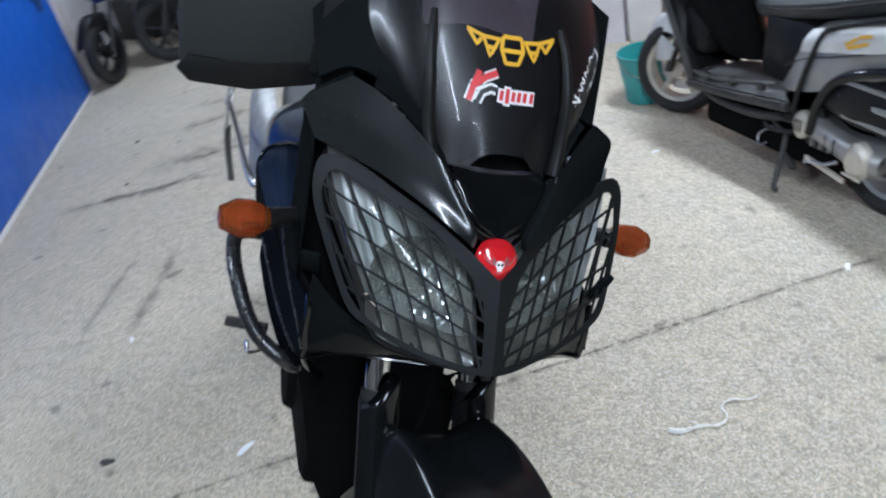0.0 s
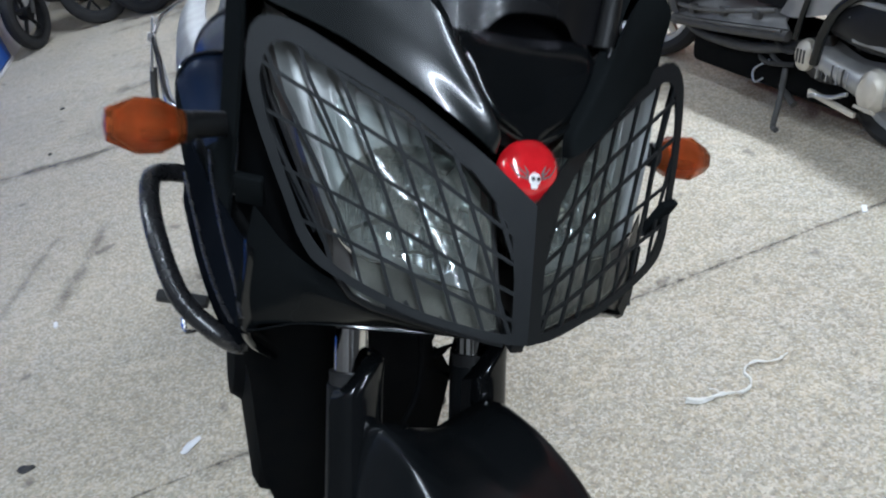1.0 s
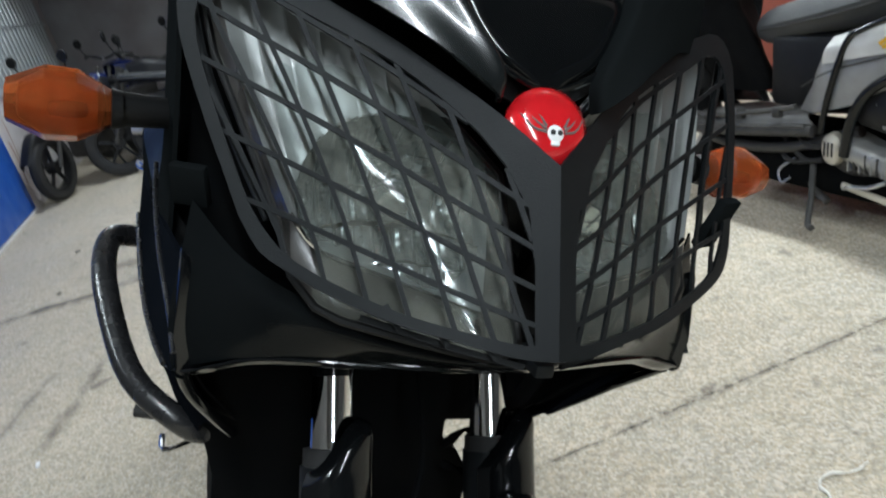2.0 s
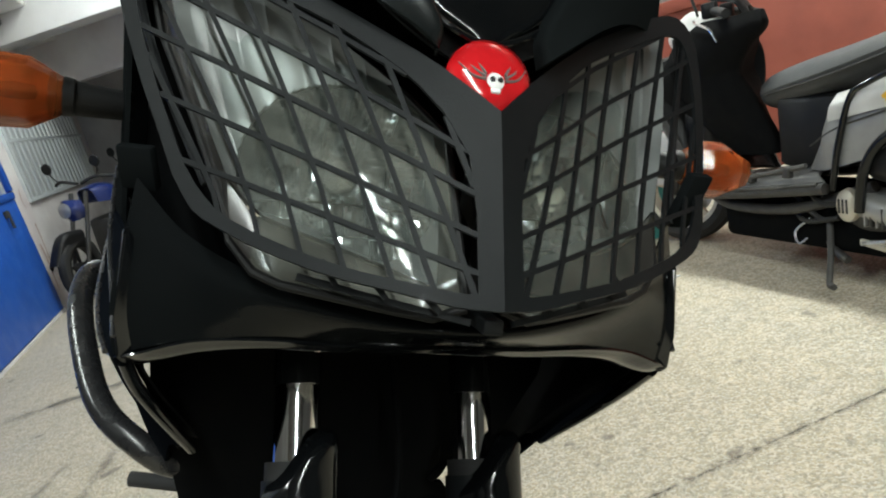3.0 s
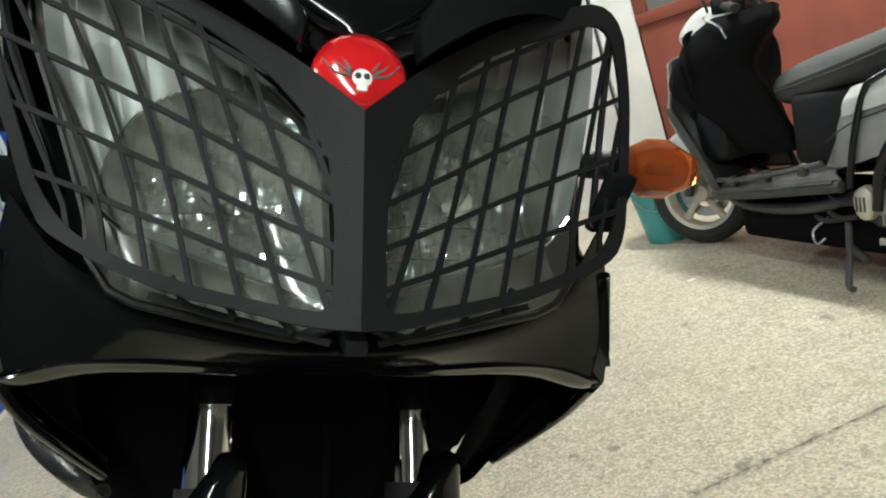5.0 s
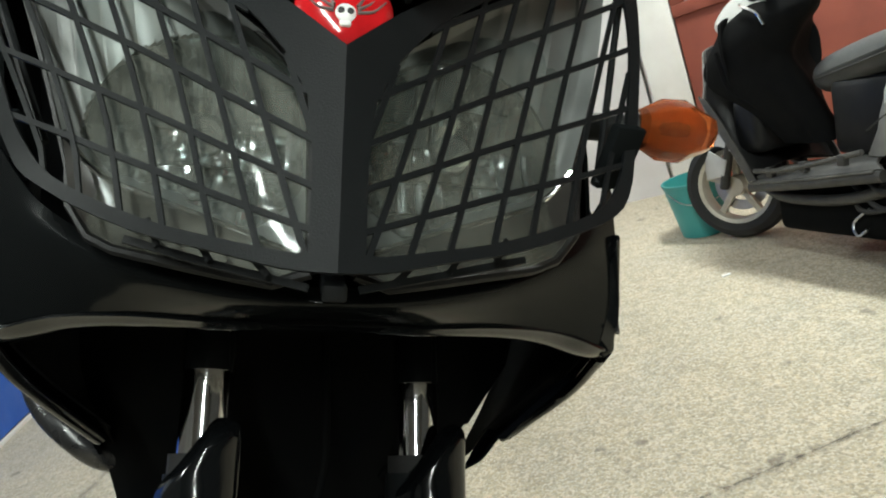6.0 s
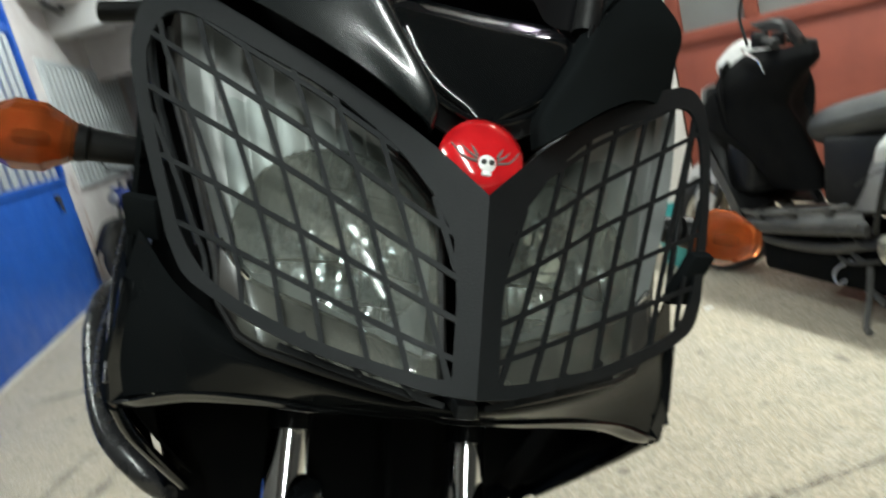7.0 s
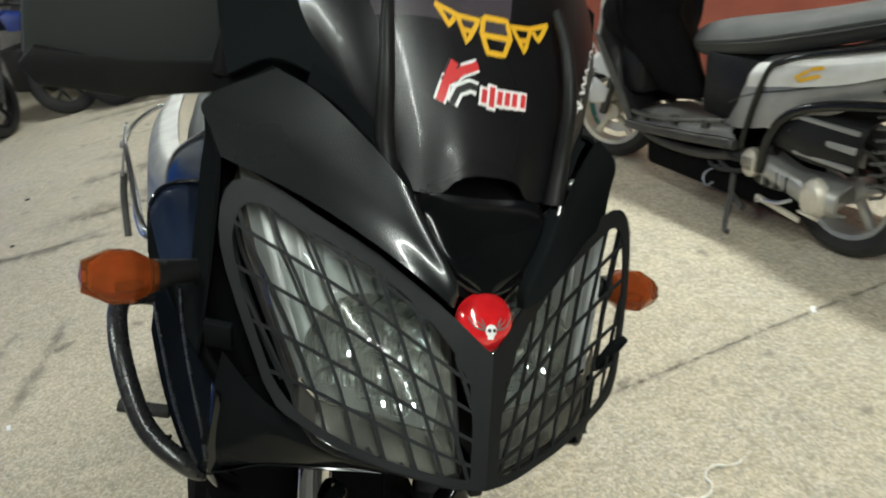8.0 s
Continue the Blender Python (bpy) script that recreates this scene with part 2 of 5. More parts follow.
REFLECTOR = material("metallised_reflector", (0.56, 0.59, 0.58), 0.06, 0.82, colour2=(0.38, 0.40, 0.385), scale=14, amount=0.5, rough_var=0.14)
HOUSING = material("smoky_lamp_housing", (0.050, 0.047, 0.044), 0.16, colour2=(0.03, 0.028, 0.026), scale=18, rough_var=0.1)
SURROUND = material("satin_silver_lacquer", (0.27, 0.28, 0.275), 0.38, 0.35, colour2=(0.16, 0.168, 0.165), scale=16, amount=0.6, rough_var=0.15)
BULB_GLASS = material("bulb_glass", (0.16, 0.165, 0.16), 0.12, colour2=(0.10, 0.10, 0.10), scale=40)
LENS = thin_clear("clear_headlight_lens", (0.84, 0.875, 0.875), 0.05, 1.32, 0.095)
SCREEN = smoked_sheet("smoked_screen", (0.34, 0.29, 0.36))
AMBER = tinted_plastic("amber_lens", (0.66, 0.17, 0.05), 0.07, 0.8, 1.2)
AMBER_IN = material("amber_prism", (0.42, 0.11, 0.022), 0.3, colour2=(0.16, 0.04, 0.010), scale=40, amount=0.6)
RED_BADGE = material("red_reflector", (0.60, 0.012, 0.018), 0.14, colour2=(0.42, 0.008, 0.012), scale=60, amount=0.5, coat=0.6)
WHITE_MARK = material("white_print", (0.82, 0.82, 0.82), 0.45, colour2=(0.74, 0.74, 0.74))
RED_MARK = material("red_print", (0.60, 0.03, 0.035), 0.4, colour2=(0.5, 0.03, 0.03))
YELLOW_MARK = material("yellow_print", (0.75, 0.42, 0.03), 0.4, colour2=(0.62, 0.33, 0.02))
GREY_MARK = material("grey_print", (0.16, 0.13, 0.125), 0.4)
BLACK_MARK = material("black_print", (0.02, 0.02, 0.02), 0.4)
CLOTH = material("black_waxed_cloth", (0.0035, 0.0035, 0.004), 0.9, colour2=(0.006, 0.006, 0.006), scale=30, spec=0.08, bump=0.2, bump_scale=300)
SILVER_BODY = material("dusty_silver_paint", (0.36, 0.36, 0.355), 0.34, 0.45, colour2=(0.22, 0.215, 0.205), scale=9, amount=0.6, rough_var=0.25, bump=0.1, bump_scale=80)
WHITE_BODY = material("white_body_paint", (0.66, 0.66, 0.65), 0.32, colour2=(0.46, 0.45, 0.43), scale=10, amount=0.6, coat=0.2)
DARK_BODY = material("black_body_plastic", (0.005, 0.005, 0.0055), 0.36, colour2=(0.009, 0.009, 0.0095), scale=10, rough_var=0.2, spec=0.3)
BOARD = material("dusty_floorboard_plastic", (0.165, 0.16, 0.155), 0.75, colour2=(0.060, 0.058, 0.056), scale=11, amount=0.75, bump=0.3, bump_scale=120)
DUSTY_DARK = material("dusty_black_plastic", (0.022, 0.021, 0.020), 0.55, colour2=(0.085, 0.08, 0.073), scale=14, amount=0.6, bump=0.3, bump_scale=140, rough_var=0.2)
SEAT = material("grey_vinyl_seat", (0.042, 0.045, 0.046), 0.6, colour2=(0.095, 0.096, 0.096), scale=9, amount=0.7, bump=0.25, bump_scale=350)
CREAM_METAL = material("dirty_cream_metal", (0.62, 0.58, 0.50), 0.42, 0.3, colour2=(0.45, 0.41, 0.34), scale=18, amount=0.5, bump=0.15, bump_scale=150)
TEAL = material("teal_bucket_plastic", (0.05, 0.30, 0.29), 0.4, colour2=(0.04, 0.24, 0.235), scale=6)
GUNK = material("greasy_black_metal", (0.02, 0.019, 0.018), 0.55, colour2=(0.05, 0.047, 0.044), scale=25, amount=0.6, bump=0.2, bump_scale=200)
BLUE_BIKE = material("blue_body_paint", (0.012, 0.028, 0.15), 0.2, colour2=(0.008, 0.016, 0.09), scale=6, coat=0.5)
TWINE = material("pale_twine", (0.82, 0.81, 0.76), 0.8, colour2=(0.66, 0.64, 0.58), scale=60)
TUBE_LIGHT = glowing("fluorescent_tube", (0.93, 0.97, 1.0), 29.0)


# ---- building helpers ----
def part(name, bm, mat, parent=None, label="", smooth=True):
    """Link a bmesh as one mesh object, under a thing or a part when a parent is given."""
    bmesh.ops.recalc_face_normals(bm, faces=bm.faces)
    me = bpy.data.meshes.new(name)
    bm.to_mesh(me)
    bm.free()
    me.materials.append(mat)
    if smooth:
        me.polygons.foreach_set("use_smooth", [True] * len(me.polygons))
        me.set_sharp_from_angle(angle=radians(38))
    ob = new(name, me)
    if parent:
        ob.parent = parent
    if label:
        tagged(ob, label)
    return ob


def empty(name, m, label, category, group="", kind=""):
    ob = new(name)
    ob.matrix_world = m
    return tagged(ob, label, category, group, kind)


def catmull(pts, n):
    """A smooth line through the points, n steps between two."""
    p = [Vector(q) for q in pts]
    p = [2 * p[0] - p[1]] + p + [2 * p[-1] - p[-2]]
    out = []
    for i in range(1, len(p) - 2):
        for k in range(n):
            t = k / n
            out.append(0.5 * (2 * p[i] + (p[i + 1] - p[i - 1]) * t + (2 * p[i - 1] - 5 * p[i] + 4 * p[i + 1] - p[i + 2]) * t * t
                              + (3 * p[i] - p[i - 1] - 3 * p[i + 1] + p[i + 2]) * t ** 3))
    return out + [p[-2]]


def grid_bm(rows, thick=0.0):
    """A surface over rows of points; with thick, a closed shell."""
    bm = bmesh.new()
    vs = [[bm.verts.new(p) for p in r] for r in rows]
    for a, b in zip(vs, vs[1:]):
        for i in range(len(a) - 1):
            bm.faces.new((a[i], a[i + 1], b[i + 1], b[i]))
    if thick:
        bmesh.ops.recalc_face_normals(bm, faces=bm.faces)
        bmesh.ops.solidify(bm, geom=bm.faces[:], thickness=thick)
    return bm


def loft(rows, n=6, m=6, thick=0.0):
    """A smooth surface through a small net of control points."""
    fine = [catmull(r, n) for r in rows]
    cols = [catmull(c, m) for c in zip(*fine)]
    return grid_bm(list(zip(*cols)), thick)


def mirrored(row):
    """A row of points from the middle outwards, made whole with its mirror image."""
    return [(-u, v, w) for u, v, w in reversed(row) if u > 1e-6] + [tuple(p) for p in row]


def tube(pts, r, sides=12, n=6, caps=True):
    line = catmull(pts, n) if n > 1 else [Vector(p) for p in pts]
    bm = bmesh.new()
    rings, ref = [], None
    for i, p in enumerate(line):
        d = (line[min(i + 1, len(line) - 1)] - line[max(i - 1, 0)]).normalized()
        if ref is None:
            ref = d.orthogonal().normalized()
        ref = (ref - d * ref.dot(d)).normalized()
        side = d.cross(ref)
        rr = r(i / (len(line) - 1)) if callable(r) else r
        rings.append([bm.verts.new(p + rr * (math.cos(a) * ref + math.sin(a) * side)) for a in (2 * math.pi * k / sides for k in range(sides))])
    for a, b in zip(rings, rings[1:]):
        for k in range(sides):
            bm.faces.new((a[k], a[(k + 1) % sides], b[(k + 1) % sides], b[k]))
    if caps:
        bm.faces.new(rings[0][::-1])
        bm.faces.new(rings[-1])
    return bm


def lathe(profile, m=None, sides=24, axis="Z"):
    """A turned shape: profile of (radius, height) about Z, then moved by m."""
    bm = bmesh.new()
    rings = []
    for r, h in profile:
        if r < 1e-6:
            rings.append([bm.verts.new((0, 0, h))])
        else:
            rings.append([bm.verts.new((r * math.cos(2 * math.pi * k / sides), r * math.sin(2 * math.pi * k / sides), h)) for k in range(sides)])
    for a, b in zip(rings, rings[1:]):
        for k in range(sides):
            j = (k + 1) % sides
            if len(a) == 1 and len(b) > 1:
                bm.faces.new((a[0], b[j], b[k]))
            elif len(b) == 1 and len(a) > 1:
                bm.faces.new((a[k], a[j], b[0]))
            elif len(a) > 1:
                bm.faces.new((a[k], a[j], b[j], b[k]))
    if axis == "X":
        bm.transform(Matrix.Rotation(radians(90), 4, "Y"))
    if axis == "Y":
        bm.transform(Matrix.Rotation(radians(90), 4, "X"))
    if m:
        bm.transform(m)
    return bm


def box(lo, hi, bevel=0.004, m=None, segs=2):
    bm = bmesh.new()
    bmesh.ops.create_cube(bm, size=1)
    lo, hi = Vector(lo), Vector(hi)
    for v in bm.verts:
        v.co = Vector([lo[i] + (v.co[i] + 0.5) * (hi[i] - lo[i]) for i in range(3)])
    if bevel:
        bmesh.ops.bevel(bm, geom=bm.edges[:], offset=bevel, segments=segs, affect="EDGES", profile=0.5)
    if m:
        bm.transform(m)
    return bm


def prism(outline, depth, place, bevel=0.0):
    """A flat outline of (x, y) given thickness; place(x, y, z) lays each corner into space."""
    bm = bmesh.new()
    a = [bm.verts.new((x, y, 0)) for x, y in outline]
    b = [bm.verts.new((x, y, depth)) for x, y in outline]
    bm.faces.new(a[::-1])
    bm.faces.new(b)
    for i in range(len(a)):
        j = (i + 1) % len(a)
        bm.faces.new((a[i], a[j], b[j], b[i]))
    if bevel:
        bmesh.ops.bevel(bm, geom=bm.edges[:], offset=bevel, segments=2, affect="EDGES", profile=0.5)
    for v in bm.verts:
        v.co = place(*v.co)
    return bm


def joined(*bms):
    out = bmesh.new()
    for b in bms:
        me = bpy.data.meshes.new("tmp")
        b.to_mesh(me)
        b.free()
        out.from_mesh(me)
        bpy.data.meshes.remove(me)
    return out


def wheel(parent, centre, turn, radius, width, spokes=5, rim_mat=GUNK, disc=True):
    """A wheel with tyre, rim, spokes and brake disc; it turns about its own X axis."""
    m = Matrix.Translation(centre) @ turn
    w = width / 2
    t = part("wheel", lathe([(radius * 0.70, -w * 0.75), (radius * 0.84, -w), (radius * 0.95, -w * 0.75), (radius, -w * 0.25), (radius, w * 0.25),
                             (radius * 0.95, w * 0.75), (radius * 0.84, w), (radius * 0.70, w * 0.75), (radius * 0.70, -w * 0.75)], m, 36, "X"), RUBBER, parent, "worn black tyre")
    rr = radius * 0.71
    part("rim", lathe([(rr, -w * 0.8), (rr, w * 0.8), (rr * 0.9, w * 0.7), (rr * 0.86, 0), (rr * 0.9, -w * 0.7), (rr, -w * 0.8)], m, 36, "X"), rim_mat, t)
    part("hub", lathe([(0, -w * 0.9), (rr * 0.25, -w * 0.9), (rr * 0.28, 0), (rr * 0.25, w * 0.9), (0, w * 0.9)], m, 20, "X"), rim_mat, t)
    sp = []
    for k in range(spokes):
        sp.append(box((-0.012, -0.014, rr * 0.2), (0.012, 0.014, rr * 0.9), 0.004, m @ Matrix.Rotation(2 * math.pi * k / spokes, 4, "X")))
    for s in sp:
        part("spoke", s, rim_mat, t)
    if disc:
        part("brake_disc", lathe([(rr * 0.45, -w * 0.62), (rr * 0.72, -w * 0.62), (rr * 0.72, -w * 0.54), (rr * 0.45, -w * 0.54), (rr * 0.45, -w * 0.62)], m, 32, "X"), STEEL, t, "bare steel brake disc")
    return t


# ---- the room ----
def wall_slab(name, a, b, height, mat, thick=0.15, base=0.0, label="", inward=1):
    """An upright wall from a to b on the plan, thick on its outer side."""
    d = Vector((b[0] - a[0], b[1] - a[1], 0))
    m = Matrix.Translation((a[0], a[1], 0)) @ Matrix.Rotation(math.atan2(d.y, d.x), 4, "Z")
    lo, hi = (0, 0, base), (d.length, thick * inward, height)
    ob = part(name, box([min(p, q) for p, q in zip(lo, hi)], [max(p, q) for p, q in zip(lo, hi)], 0.0, m), mat, None, "", False)
    return tagged(ob, label, "wall", "", "structure"), m


bm = bmesh.new()
bmesh.ops.create_grid(bm, x_segments=24, y_segments=24, size=11.0)
bm.transform(Matrix.Translation((0, 2.5, 0)))
floor = tagged(part("floor", bm, FLOOR, None, "", False), "worn speckled pale concrete garage floor with oil marks", "floor", "", "structure")

CEIL = 3.3
ceiling = tagged(part("ceiling", joined(box((-7, 2.2, CEIL), (5, 11.2, CEIL + 0.2), 0), *[box((-6.8, y, CEIL - 0.35), (4.8, y + 0.3, CEIL + 0.02), 0.01) for y in (8.9, 10.4)], box((-6.8, 7.45, 2.45), (-0.95, 7.8, CEIL + 0.02), 0.01)), CEILING, None, "", False),
                 "grubby white plastered garage ceiling with beams", "ceiling", "", "structure")
# unseen ceiling kept dark so the black fairing has darkness to reflect
ceiling_front = tagged(part("ceiling_front", box((-7, -7.6, CEIL + 0.01), (6.5, 2.2, CEIL + 0.2), 0), DARK_UNSEEN, None, "", False), "unseen dark ceiling added above and behind the viewpoint", "ceiling", "", "structure")

wall_lintel = tagged(part("wall_lintel", box((-6.2, 8.55, 2.06), (-1.06, 8.7, CEIL - 0.01), 0.006), WHITE_WALL, None, "", False), "white plastered lintel across the far bay", "wall", "", "structure")

# the left-hand side: a blue steel gate with silver slats above, then white wall with a slatted window
GA, GD = Vector((-3.25, 3.66, 0)), Vector((-0.312, 0.950, 0))
GATE_END = 3.0
gm = Matrix.Translation(GA) @ Matrix.Rotation(math.atan2(GD.y, GD.x), 4, "Z")   # x along the gate, y behind it


def along(s, w=0.0):
    p = GA + GD * s
    return (p.x, p.y)


wall_left, _ = wall_slab("wall_left", along(GATE_END - 0.145), along(6.6), CEIL, WHITE_WALL, label="grubby white plastered wall", inward=1)
wall_slab("wall_left_rear", along(-12.0), along(-2.2), CEIL, DARK_UNSEEN, label="unseen dark wall added on the left")
wall_slab("wall_far", (-6.2, 11.0), (3.2, 11.0), CEIL, WHITE_WALL, label="dim white far wall of the garage")
wall_slab("wall_behind", (-2.0, -7.3), (6.0, -7.3), CEIL, DARK_UNSEEN, label="unseen dark wall added behind the viewpoint", inward=-1)

gate = empty("gate", gm, "blue painted steel gate with silver vertical slats above", "gate")
part("lower_panel", box((-2.15, 0.0, 0.03), (GATE_END - .15, 0.05, 1.06), 0.006), BLUE_WALL, gate, "scuffed bright blue steel panel")
part("foot_strip", box((-2.15, -0.012, 0.0), (GATE_END - .15, 0.0, 0.028), 0.003), WHITE_TRIM, gate, "pale painted strip at the foot")
for z0, z1 in ((1.06, 1.12), (2.36, 2.44), (3.16, 3.28)):
    part("rail", box((-2.15, -0.015, z0), (GATE_END - .15, 0.055, z1), 0.006), BLUE_WALL, gate)
for s in (-2.15, 0.35, GATE_END - .22):
    part("post", box((s, -0.02, 1.13), (s + 0.07, 0.055, 3.16), 0.006), BLUE_WALL, gate)
part("upper_panel", box((-2.08, 0.02, 2.44), (GATE_END - 0.16, 0.05, 3.16), 0.004), BLUE_WALL, gate)
slat_bm = box((-0.052, -0.004, 1.12), (0.052, 0.034, 2.36), 0.006)
first = part("slat", slat_bm, SLAT, gate)
xs = [-1.98 + 0.178 * k for k in range(40)]
first.location.x = xs[0]
for x in xs[1:]:
    if x > GATE_END - 0.28:
        break
    o = new("slat", first.data)
    o.parent, o.location.x = gate, x
part("backing", box((-2.1, 0.056, 1.1), (GATE_END - .16, 0.066, 2.40), 0), BLUE_WALL, gate)
part("bolt", joined(tube([(2.45, -0.03, 0.98), (2.45, -0.03, 0.84)], 0.012, 10, 1), box((2.42, -0.03, 0.93), (2.48, 0.0, 0.99), 0.004)), GUNK, gate, "black drop bolt")

# slatted window in the white wall
win = empty("window_1", gm, "silver slatted window in the white wall", "window", "", "structure")
part("window_frame", joined(box((3.18, -0.03, 2.14), (6.3, 0.0, 2.19), 0.004), box((3.18, -0.03, 0.98), (6.3, 0.0, 1.02), 0.004),
                            box((3.18, -0.03, 1.02), (3.23, 0.0, 2.14), 0.004), box((3.23, -0.034, 1.54), (6.3, -0.002, 1.575), 0.004)), SLAT, win)
part("backing", box((3.23, -0.006, 1.02), (6.3, -0.002, 2.14), 0), DULL_GLASS, win)
s0 = part("slat", box((-0.055, -0.028, 1.02), (0.055, -0.008, 2.14), 0.005), SLAT, win)
s0.location.x = 3.32
for k in range(1, 18):
    o = new("slat", s0.data)
    o.parent, o.location.x = win, 3.32 + 0.165 * k
# rust runs on the plaster beside the gate
for k, (x, z0, z1, w) in enumerate(((2.96, .18, .62, .05), (3.06, .25, .80, .035), (3.02, .95, 1.12, .03))):
    tagged(part("rust_run", grid_bm([[gm @ Vector((x + dx * w * (1 - .5 * f) + .02 * math.sin(5 * f + k), -.003, z1 + (z0 - z1) * f)) for dx in (-.5, .5)] for f in (0, .2, .4, .6, .8, 1)]), RUST), "brown rust run on the white plaster", "stain", "", "structure")

# white boxed duct high on the wall beyond the gate
duct = tagged(part("duct", joined(box((3.25, -0.5, 2.72), (3.95, 0.0, 3.1), 0.02, gm), box((4.05, -0.42, 2.55), (5.2, 0.0, 2.78), 0.02, gm))
                   , WHITE_TRIM), "white metal box high on the wall near the ceiling", "air unit")
pipe = tagged(part("pipe", tube([gm @ Vector(p) for p in ((3.3, -0.2, 2.66), (3.75, -0.22, 2.62), (3.9, -0.2, 2.69))], 0.03, 10), GUNK), "dark pipe under the white wall box", "pipe")

# the right-hand side: short white wall, white post, rust-red steel front with glazing
wall_right_end, _ = wall_slab("wall_right_end", (-0.9, 5.35), (0.62, 4.97), CEIL, WHITE_WALL, label="pale grey plastered wall behind the bucket")
post = tagged(part("wall_post", box((0.64, 4.93, 0), (0.86, 5.2, CEIL), 0.01), WHITE_TRIM), "white painted post at the corner of the wall", "post", "", "structure")
wall_slab("wall_far_side", (-0.9, 5.5), (-0.9, 11.0), CEIL, WHITE_WALL, label="white plastered side wall", inward=-1)
RYAW = radians(-30)
rm = Matrix.Translation((0.87, 4.95, 0)) @ Matrix.Rotation(RYAW, 4, "Z")
front = empty("wall_right", rm, "rust-red painted steel wall with dusty glazing above", "wall", "", "structure")
RLEN = 7.5
part("lower_panel", box((0, 0.0, 0.0), (RLEN, 0.05, 0.98), 0.004), RED_WALL, front)
part("sill", box((0, -0.02, 0.98), (RLEN, 0.05, 1.05), 0.006), RED_WALL, front)
part("top_panel", box((0, 0.0, 2.2), (RLEN, 0.05, CEIL), 0.004), RED_WALL, front)
k = 0
x = 0.0
while x < RLEN:
    part("mullion", box((x, -0.02, 1.05), (x + 0.07, 0.05, 2.2), 0.005), RED_WALL, front)
    part("pane", box((x + 0.07, 0.02, 1.05), (min(x + 0.42, RLEN), 0.03, 2.2), 0), DULL_GLASS, front, "dusty grey window pane")
    x += 0.42
wall_slab("wall_right_rear", (0.87 + math.cos(RYAW) * RLEN, 4.95 + math.sin(RYAW) * RLEN), (5.9, -7.4), CEIL, DARK_UNSEEN, label="unseen dark wall added on the right")


def tube_lamp(x, y, z, yaw, length=1.35):
    """A ceiling batten with a rounded opal cover."""
    m = Matrix.Translation((x, y, z)) @ Matrix.Rotation(radians(yaw), 4, "Z")
    lamp = empty("ceiling_light", m, "unseen white fluorescent batten lamp placed on the ceiling, switched on", "lamp", "ceiling lamps")
    part("batten", box((-length / 2 - 0.03, -0.085, 0.035), (length / 2 + 0.03, 0.085, 0.075), 0.006), WHITE_TRIM, lamp)
    cover = [[(x, 0.072 * math.cos(a), 0.035 - 0.055 * math.sin(a)) for a in (math.pi * k / 10 for k in range(11))] for x in (-length / 2, length / 2)]
    part("cover", grid_bm(cover), TUBE_LIGHT, lamp, "glowing white opal cover")
    for e in (-1, 1):
        part("end_cap", box((e * length / 2 - 0.012, -0.078, -0.024), (e * length / 2 + 0.012, 0.078, 0.036), 0.004), WHITE_TRIM, lamp)
    return lamp


for lx, ly, lyaw in LAMPS:
    tube_lamp(lx, ly, CEIL - 0.09, lyaw)


# ---- the motorcycle ----
# its own axes: u to its left side, v rearwards, w up; it leans over on its side stand
BX = Vector((0.8614, 0.3078, -0.4037)).normalized()
BY = Vector((-BX.y, BX.x, 0)).normalized()
BZ = BX.cross(BY)
BM = Matrix(((BX.x, BY.x, BZ.x, -0.513), (BX.y, BY.y, BZ.y, 0.921), (BX.z, BY.z, BZ.z, 0.0), (0, 0, 0, 1)))
bike = empty("motorcycle", BM, "black touring motorcycle with a headlight guard, leaning on its side stand", "motorcycle")

# headlight guard plane on one side: a outwards from the ridge, b up along the ridge
G0 = Vector((0, -0.270, 1.035))
GV = Vector((0, 0.4856, 0.8742))
GN = Vector((0.2697, -0.8418, 0.4677)).normalized()
GU = Vector((0.9630, 0.2357, -0.1310))


def guard_point(a, b, out=0.0, side=1):
    bend = 0.016 * min(max((a - 0.05) / 0.17, 0), 1) * min(max((0.28 - b) / 0.18, 0), 1)
    p = G0 + a * GU + b * GV + (out - bend) * GN
    if a < 1e-6:
        p.x = 0.0
    # the ridge stands a little steeper than the flat sides
    up, near = min(max(b / 0.157, 0), 1.1), max(0.0, 1 - a / 0.11)
    p.y += (0.008 - 0.027 * up) * near
    p.z -= 0.008 * up * near
    if side > 0:
        return Vector((p.x * 0.965, p.y, p.z))
    return Vector((-p.x * (1.03 - 0.135 * min(max((0.25 - b) / 0.15, 0), 1) * min(max(a / 0.2, 0), 1)), p.y, p.z))


INNER = [(.016, .018), (.016, .04), (.016, .075), (.02, .118), (.035, .150), (.061, .182), (.105, .218), (.16, .252), (.212, .281), (.232, .274),
         (.239, .236), (.236, .19), (.229, .145), (.219, .108), (.192, .080), (.12, .047), (.07, .031), (.03, .0200)]
OUTER = [(0, .005), (0, .04), (0, .08), (0, .12), (0, .153), (.035, .185), (.085, .222), (.145, .262), (.215, .303), (.245, .294),
         (.250, .24), (.246, .19), (.239, .145), (.229, .100), (.200, .074), (.125, .040), (.072, .0235), (.03, .0100)]


def rounded(poly, straight=0):
    """The outline with smooth corners, but for its first points."""
    fine = catmull([(x, y, 0) for x, y in poly[straight:] + poly[:1]], 3)
    return poly[:straight] + [(max(p.x, 0.0), p.y) for p in fine[:-1]]


INNER, OUTER = rounded(INNER, 4), rounded(OUTER, 4)


